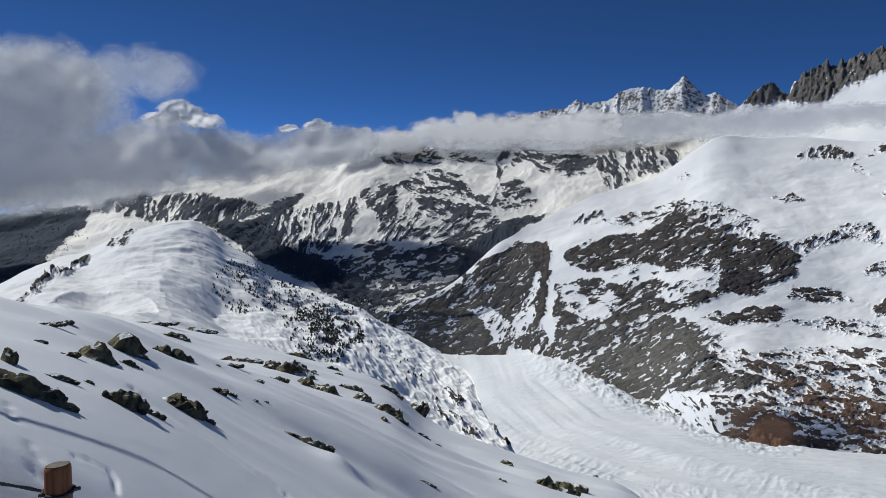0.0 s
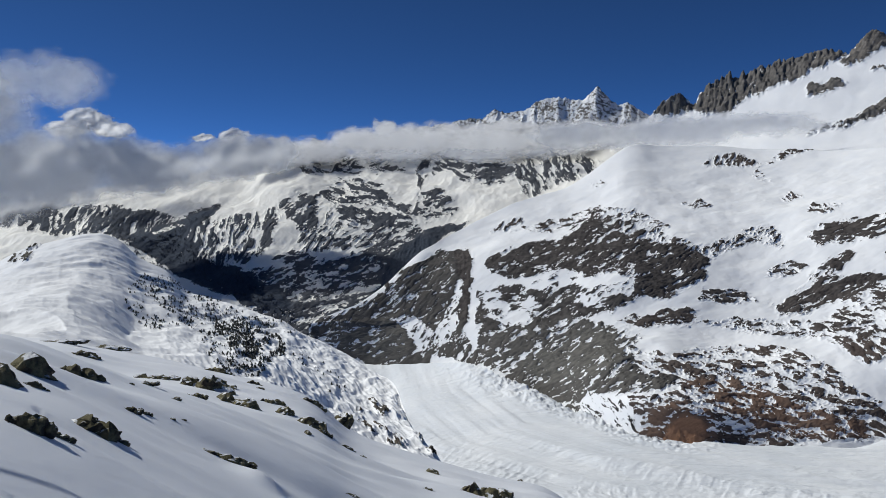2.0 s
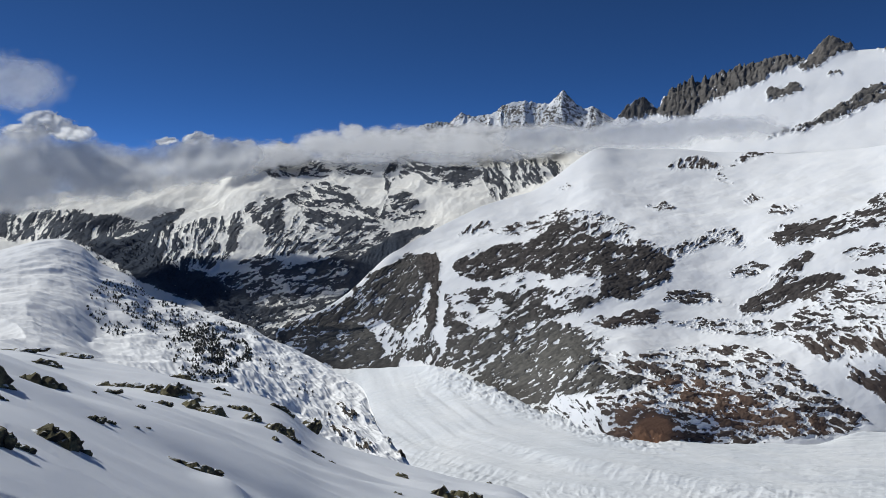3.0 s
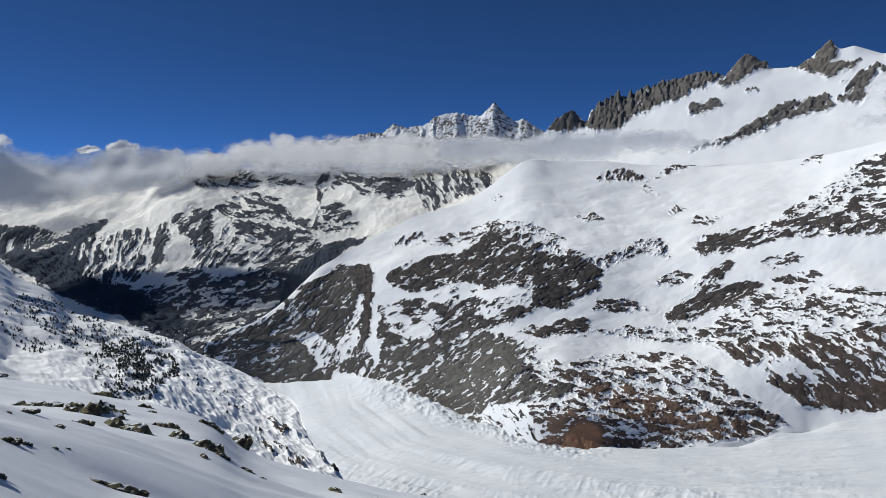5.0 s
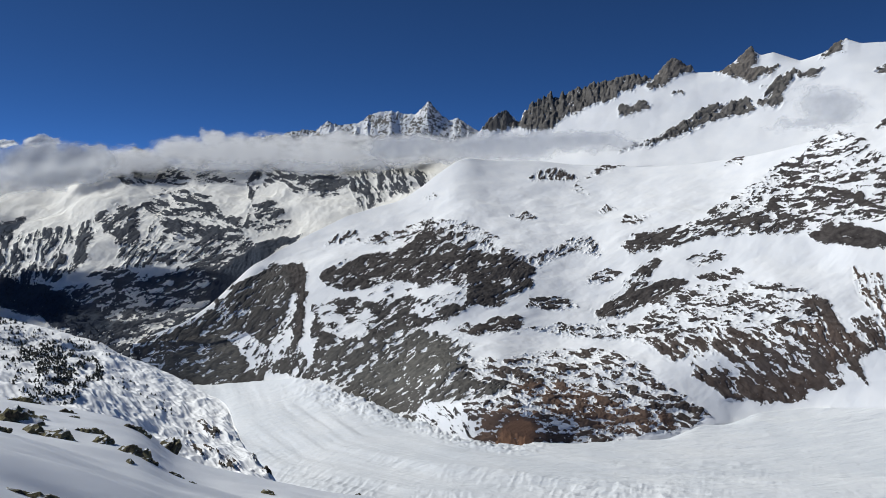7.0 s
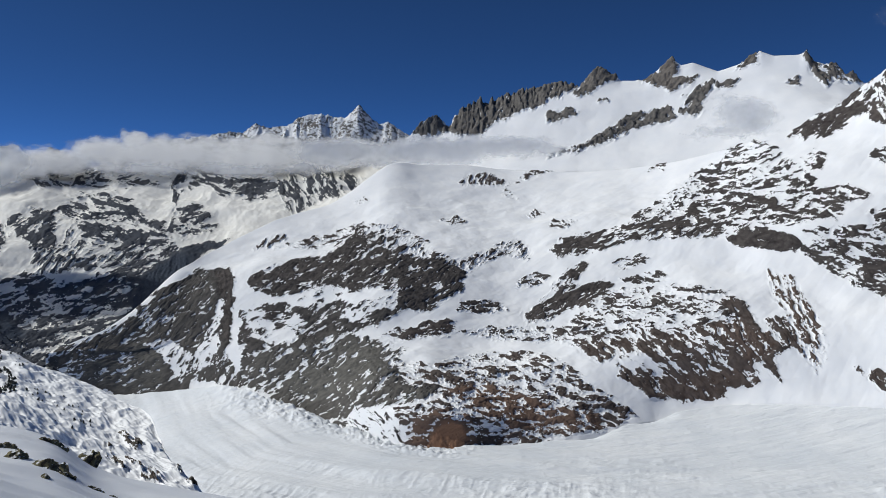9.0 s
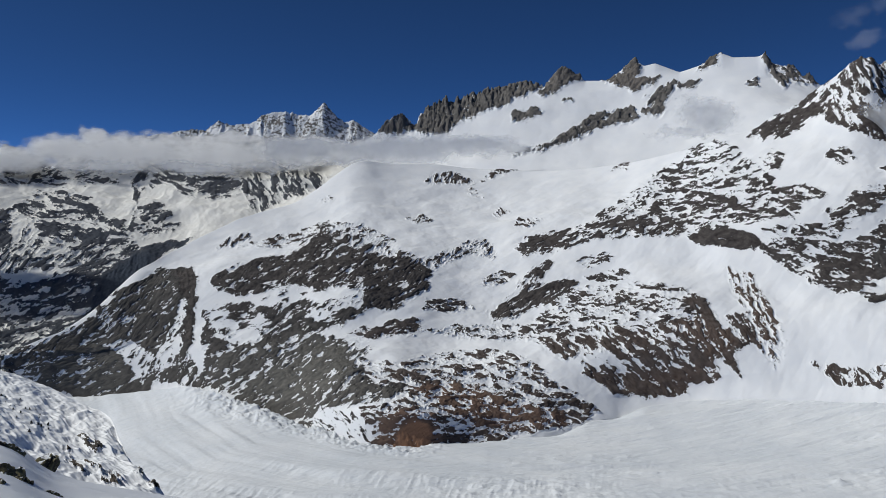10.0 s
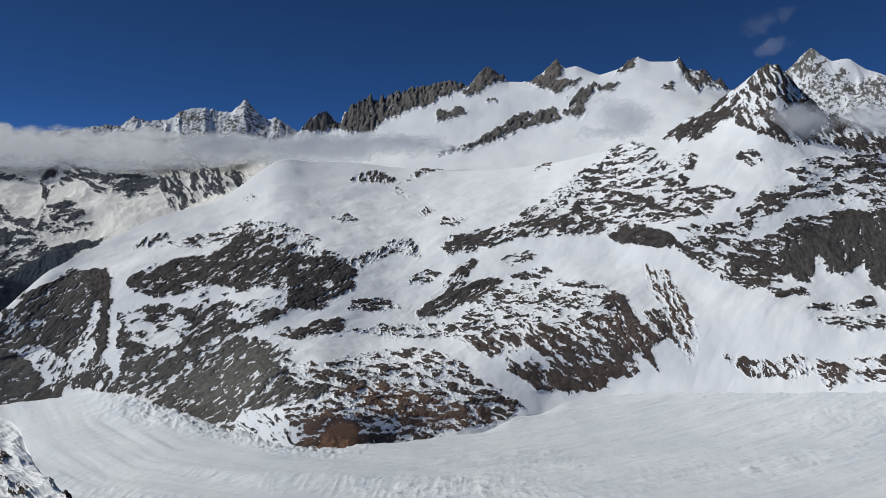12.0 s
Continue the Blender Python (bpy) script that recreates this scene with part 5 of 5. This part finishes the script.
# ---- trees on the hill and in the valley ----
n = Nodes("dark_needles")
needles = n.done(n.ramp(n.noise(0.8, 3.0), ((0.3, (0.040, 0.046, 0.042)), (0.7, (0.09, 0.086, 0.074)))), 0.9, 0.1)
# aerial haze is put into the bluer colour of the far needles
n = Nodes("haze_tinted_needles")
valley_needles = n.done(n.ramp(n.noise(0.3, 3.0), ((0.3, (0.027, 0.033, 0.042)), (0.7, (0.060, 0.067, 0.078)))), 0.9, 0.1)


def on_grid(grid, bearing, height):
    """The place on a landform that is seen at a bearing and height."""
    az, el, x, y, z = grid
    j = int(np.clip(np.searchsorted(az, bearing), 0, len(az) - 1))
    i = int(np.argmin(np.abs(el[:, j] - height)))
    return float(x[i, j]), float(y[i, j]), float(z[i, j]), abs(float(el[i, j]) - height)


def grove(name, grid, stands, tall, tiers, broad, label, seed, leaf=needles):
    """Many conifers as one mesh. stands: (bearing, height, half width, half height, lean, count)."""
    rnd = random.Random(seed)
    verts, faces = [], []
    for a, e, w, h, lean, count in stands:
        c, s = math.cos(radians(lean)), math.sin(radians(lean))
        for _ in range(int(count)):
            r, q = math.sqrt(rnd.random()), rnd.uniform(0, 2 * math.pi)
            u, v = w * r * math.cos(q), h * r * math.sin(q)
            x, y, z, miss = on_grid(grid, a + u * c - v * s, e + u * s + v * c)
            if miss > 0.1 or ripple(np.array(a + u * c - v * s) * 1.7, np.array(e + u * s + v * c) * 2.3, 5) < rnd.uniform(-0.6, 0.3):
                continue
            t = tall * (0.25 + 1.1 * rnd.random() ** 2)
            for k in range(tiers):
                lo, hi = t * (0.08 + 0.8 * k / tiers), t * (0.08 + 0.8 * (k + 1.5) / tiers)
                rad = t * broad * (1 - 0.7 * k / tiers)
                base = len(verts)
                off = rnd.uniform(0, 6)
                for i in range(6):
                    rr = rad * rnd.uniform(0.45, 1.4)
                    verts.append((x + rr * math.cos(off + i * 1.047), y + rr * math.sin(off + i * 1.047), z + lo + t * rnd.uniform(-0.05, 0.05)))
                verts.append((x + t * rnd.uniform(-0.03, 0.03), y, z + min(hi, t)))
                faces += [(base + i, base + (i + 1) % 6, base + 6) for i in range(6)]
    me = bpy.data.meshes.new(name)
    me.from_pydata(verts, [], faces)
    me.materials.append(leaf)
    return tagged(new(name, me), label, "trees", kind="stuff")


grove("hillside_conifers", hill_grid,
      [(-29.4, -8.3, 4.7, 1.4, -32, 1500), (-32.2, -7.6, 2.2, 1.9, -30, 500), (-25.8, -10.4, 2.8, 1.4, -32, 1900), (-26.9, -11.5, 2.6, 1.5, -30, 600), (-20.8, -13.3, 3, 0.86, -34, 60), (-24.3, -9.2, 2.6, 0.6, -25, 160)],
      0.95, 2, 0.48, "small dark conifers and shrubs scattered over the snowy hillside", 11)
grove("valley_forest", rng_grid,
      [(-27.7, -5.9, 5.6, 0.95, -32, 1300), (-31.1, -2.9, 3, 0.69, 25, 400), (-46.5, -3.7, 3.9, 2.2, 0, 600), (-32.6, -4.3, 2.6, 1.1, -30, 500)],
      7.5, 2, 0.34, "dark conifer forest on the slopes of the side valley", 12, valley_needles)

# ---- clouds ----
def cloud_material(name, soft, most=1.0, tone=0.96):
    """White droplets lit by the sun from outside, thin at the rim."""
    n = Nodes(name)
    tree = n.tree
    big, small = n.noise(0.0045, 4.0, 0.5), n.noise(0.02, 3.0, 0.5)
    body = n.math("MULTIPLY_ADD", n.math("SUBTRACT", big, 0.5), 1.2, n.attribute("vapour"))
    body = n.math("MULTIPLY_ADD", n.math("SUBTRACT", small, 0.5), 0.35, body)
    thick = n.add("ShaderNodeMapRange")
    thick.interpolation_type = "SMOOTHSTEP"
    n.link(body, thick.inputs["Value"])
    thick.inputs["From Min"].default_value, thick.inputs["From Max"].default_value = 0.5 - soft, 0.5 + soft
    lit = n.add("ShaderNodeBsdfDiffuse")
    lit.inputs["Color"].default_value = (tone, tone, tone, 1)
    glow = n.add("ShaderNodeBsdfTranslucent")
    glow.inputs["Color"].default_value = (tone, tone, tone, 1)
    clear = n.add("ShaderNodeBsdfTransparent")
    mix_a, mix_b = n.add("ShaderNodeMixShader"), n.add("ShaderNodeMixShader")
    mix_a.inputs[0].default_value = 0.4
    n.link(lit.outputs[0], mix_a.inputs[1]), n.link(glow.outputs[0], mix_a.inputs[2])
    n.link(n.math("MULTIPLY", thick.outputs[0], most), mix_b.inputs[0])
    n.link(clear.outputs[0], mix_b.inputs[1]), n.link(mix_a.outputs[0], mix_b.inputs[2])
    tree.nodes.remove(n.bsdf)
    out = [q for q in tree.nodes if q.type == "OUTPUT_MATERIAL"][0]
    n.link(mix_b.outputs[0], out.inputs["Surface"])
    return n.mat


puffy = cloud_material("puffy_cloud", 0.30)
misty = cloud_material("misty_cloud", 0.5)
# the thick bank's own shade is put into this greyer tone
greyed = cloud_material("shade_toned_cloud", 0.5, 1.0, 0.86)
thin = cloud_material("thin_cloud", 0.6, 0.5)
veil = cloud_material("veil_cloud", 0.6, 0.62)
faint = cloud_material("faint_cloud", 0.7, 0.25)


def blur(v, reach):
    """Smooths a grid over reach cells."""
    taps = np.exp(-0.5 * (np.arange(-3 * reach, 3 * reach + 1) / reach) ** 2)
    taps /= taps.sum()
    for axis in (0, 1):
        v = np.apply_along_axis(lambda q: np.convolve(np.pad(q, 3 * reach, mode="edge"), taps, "valid"), axis, v)
    return v


def cloud(name, far, spots, material, label, billow=60.0, seed=0, step=0.1, slant=0.0, even=8, lumps=0.25):
    """A bank of cloud: a billowing near shell and a flatter far shell that meet at the rim."""
    lo, hi = min(s[0] - 1.7 * s[2] for s in spots), max(s[0] + 1.7 * s[2] for s in spots)
    bot, top = min(s[1] - 1.7 * max(s[3], s[2] * abs(math.sin(radians(s[4])))) for s in spots), max(s[1] + 1.7 * max(s[3], s[2] * abs(math.sin(radians(s[4])))) for s in spots)
    az, el = np.arange(lo, hi, step), np.arange(bot, top, step)[:, None]
    A, E = np.broadcast_to(az, (len(el), len(az))), np.broadcast_to(el, (len(el), len(az)))
    dens = np.full(A.shape, -0.6)
    for a, e, w, h, lean, level in spots:
        c, s = math.cos(radians(lean)), math.sin(radians(lean))
        wa, we = A + 0.25 * fractal(A * 1.1, E * 1.6, 4, seed, 0.55), E + 0.22 * fractal(A * 1.1, E * 1.6, 4, seed + 3, 0.55)
        u, v = (wa - a) * c + (we - e) * s, (we - e) * c - (wa - a) * s
        dens = np.maximum(dens, level - 1.1 * ((u / w) ** 2 + (v / h) ** 2) * 0.6)
    full = blur(np.clip(dens + 0.2, 0, 1), even)
    puff = 0.5 + lumps * blur(fractal(A * 0.8, E * 1.1, 4, seed + 7, 0.5), 2)
    shells = []
    for k, reach in enumerate((-1.0, 0.4)):
        d = far + slant * E + reach * billow * full * (0.6 + puff if k == 0 else 1.0)
        shells.append((d * np.sin(np.radians(A)), d * np.cos(np.radians(A)), EYE + d * np.tan(np.radians(E))))
    holder = tagged(new(name), label, "cloud")
    for part_name, (x, y, z) in zip(("near_billow", "far_billow"), shells):
        sheet(part_name, x, y, z, material, vapour=dens).parent = holder
    return holder


cloud("cumulus_bank", 3300, [(-46.2, 5.0, 5.6, 3.4, -10, 1.1), (-43.9, 5.5, 3.4, 3, 0, 1), (-47.0, 1.2, 8.2, 2.8, 0, 1.2), (-40.8, 1.7, 9.1, 2.3, 5, 1.15), (-44.1, 0.9, 6.9, 1.6, 5, 1.1), (-44.8, 7.3, 3.9, 2.2, -10, 1), (-32.5, 1.9, 5.6, 1.8, 8, 1.05), (-26.7, 2.7, 4.7, 1.4, 8, 1.0), (-36.0, 2.4, 4.5, 1.8, 5, 1.05)],
      greyed, "large soft grey cloud bank hanging over the ridge", 55.0, 201, step=0.15, even=6, lumps=0.35)
cloud("low_cloud", 4060, [(-46.4, -0.7, 6.5, 1.3, 6, 1.1), (-41.6, -0.0, 5.2, 0.86, 8, 1)], thin, "thin low cloud clinging to the ridge", 30.0, 203, even=6)
cloud("cumulus_cloud", 3430, [(-36.1, 5.0, 1.7, 0.78, -8, 1), (-35.0, 4.6, 1.6, 0.65, 0, 1), (-37.1, 4.6, 1.7, 0.6, 0, 0.9)], puffy, "sunlit white cumulus rising from the bank", 110.0, 205, 0.05, even=4, lumps=0.45)
cloud("cloud_wisp", 4200, [(-38.1, 7.8, 2.8, 1.7, 0, 1), (-40.1, 7.9, 2.2, 1.6, 0, 0.9)], thin, "thin grey cloud wisp above the bank", 40.0, 211)
cloud("small_cumulus", 4640, [(-28.9, 4.2, 0.6, 0.34, 0, 1), (-26.7, 4.2, 1.1, 0.6, 0, 1.1), (-23.4, 4.1, 0.95, 0.3, 0, 0.9)], puffy, "small sunlit cumulus puffs behind the bank", 90.0, 221, 0.05, even=4, lumps=0.45)
cloud("cloud_band", 3570, [(-23.4, 2.8, 3.4, 0.86, 3, 0.8), (-20.8, 3.3, 3.9, 1, 3, 0.9), (-17.0, 3.8, 3, 1.2, 0, 1), (-13.2, 4.0, 3.9, 1.3, 0, 1), (-15.6, 5.0, 1.1, 0.69, 0, 0.9), (-8.1, 4.0, 5.6, 1.3, 0, 1), (-2.0, 4.2, 6.5, 1.2, 3, 0.95), (-5.7, 5.0, 2.6, 0.6, 0, 0.7)],
      misty, "long flat band of grey cloud across the mountains", 40.0, 231, even=8, lumps=0.2, slant=150)
cloud("crest_mist", 3960, [(-14.4, 2.9, 4.3, 0.52, 0, 0.7), (-8.5, 3.0, 4.3, 0.52, 0, 0.7), (-4.4, 3.2, 3, 0.47, 0, 0.7)],
      thin, "thin mist along the snowy crest", 12.0, 233, even=6)
cloud("cloud_veil", 3900, [(0.4, 4.3, 5.2, 1, 0, 0.95), (5.4, 4.5, 5.2, 1, 0, 1), (10.4, 4.8, 4.7, 0.86, 0, 0.85), (15.1, 4.6, 2.6, 0.6, 0, 0.5)],
      veil, "thin veil of cloud trailing over the snowfield", 30.0, 235, even=6)
cloud("drifting_mist", 3150, [(28.5, 6.6, 2.8, 1.6, -10, 0.58), (26.5, 5.5, 3.4, 0.69, 0, 0.42)], misty, "pale mist drifting over the snowfield", 40.0, 241)
cloud("pyramid_cloud", 2950, [(40.0, 5.9, 2.2, 1.2, 0, 0.9), (44.6, 5.9, 2, 0.95, -10, 0.9)], thin, "small grey cloud in front of the dark pyramid", 40.0, 251)
cloud("sky_wisp", 4500, [(37.4, 12.8, 1.6, 0.78, 12, 0.34), (39.0, 13.3, 1, 0.65, 20, 0.3), (38.2, 11.2, 1.3, 0.69, 5, 0.36)], faint, "torn white cloud wisps in the blue sky", 20.0, 261, 0.06)
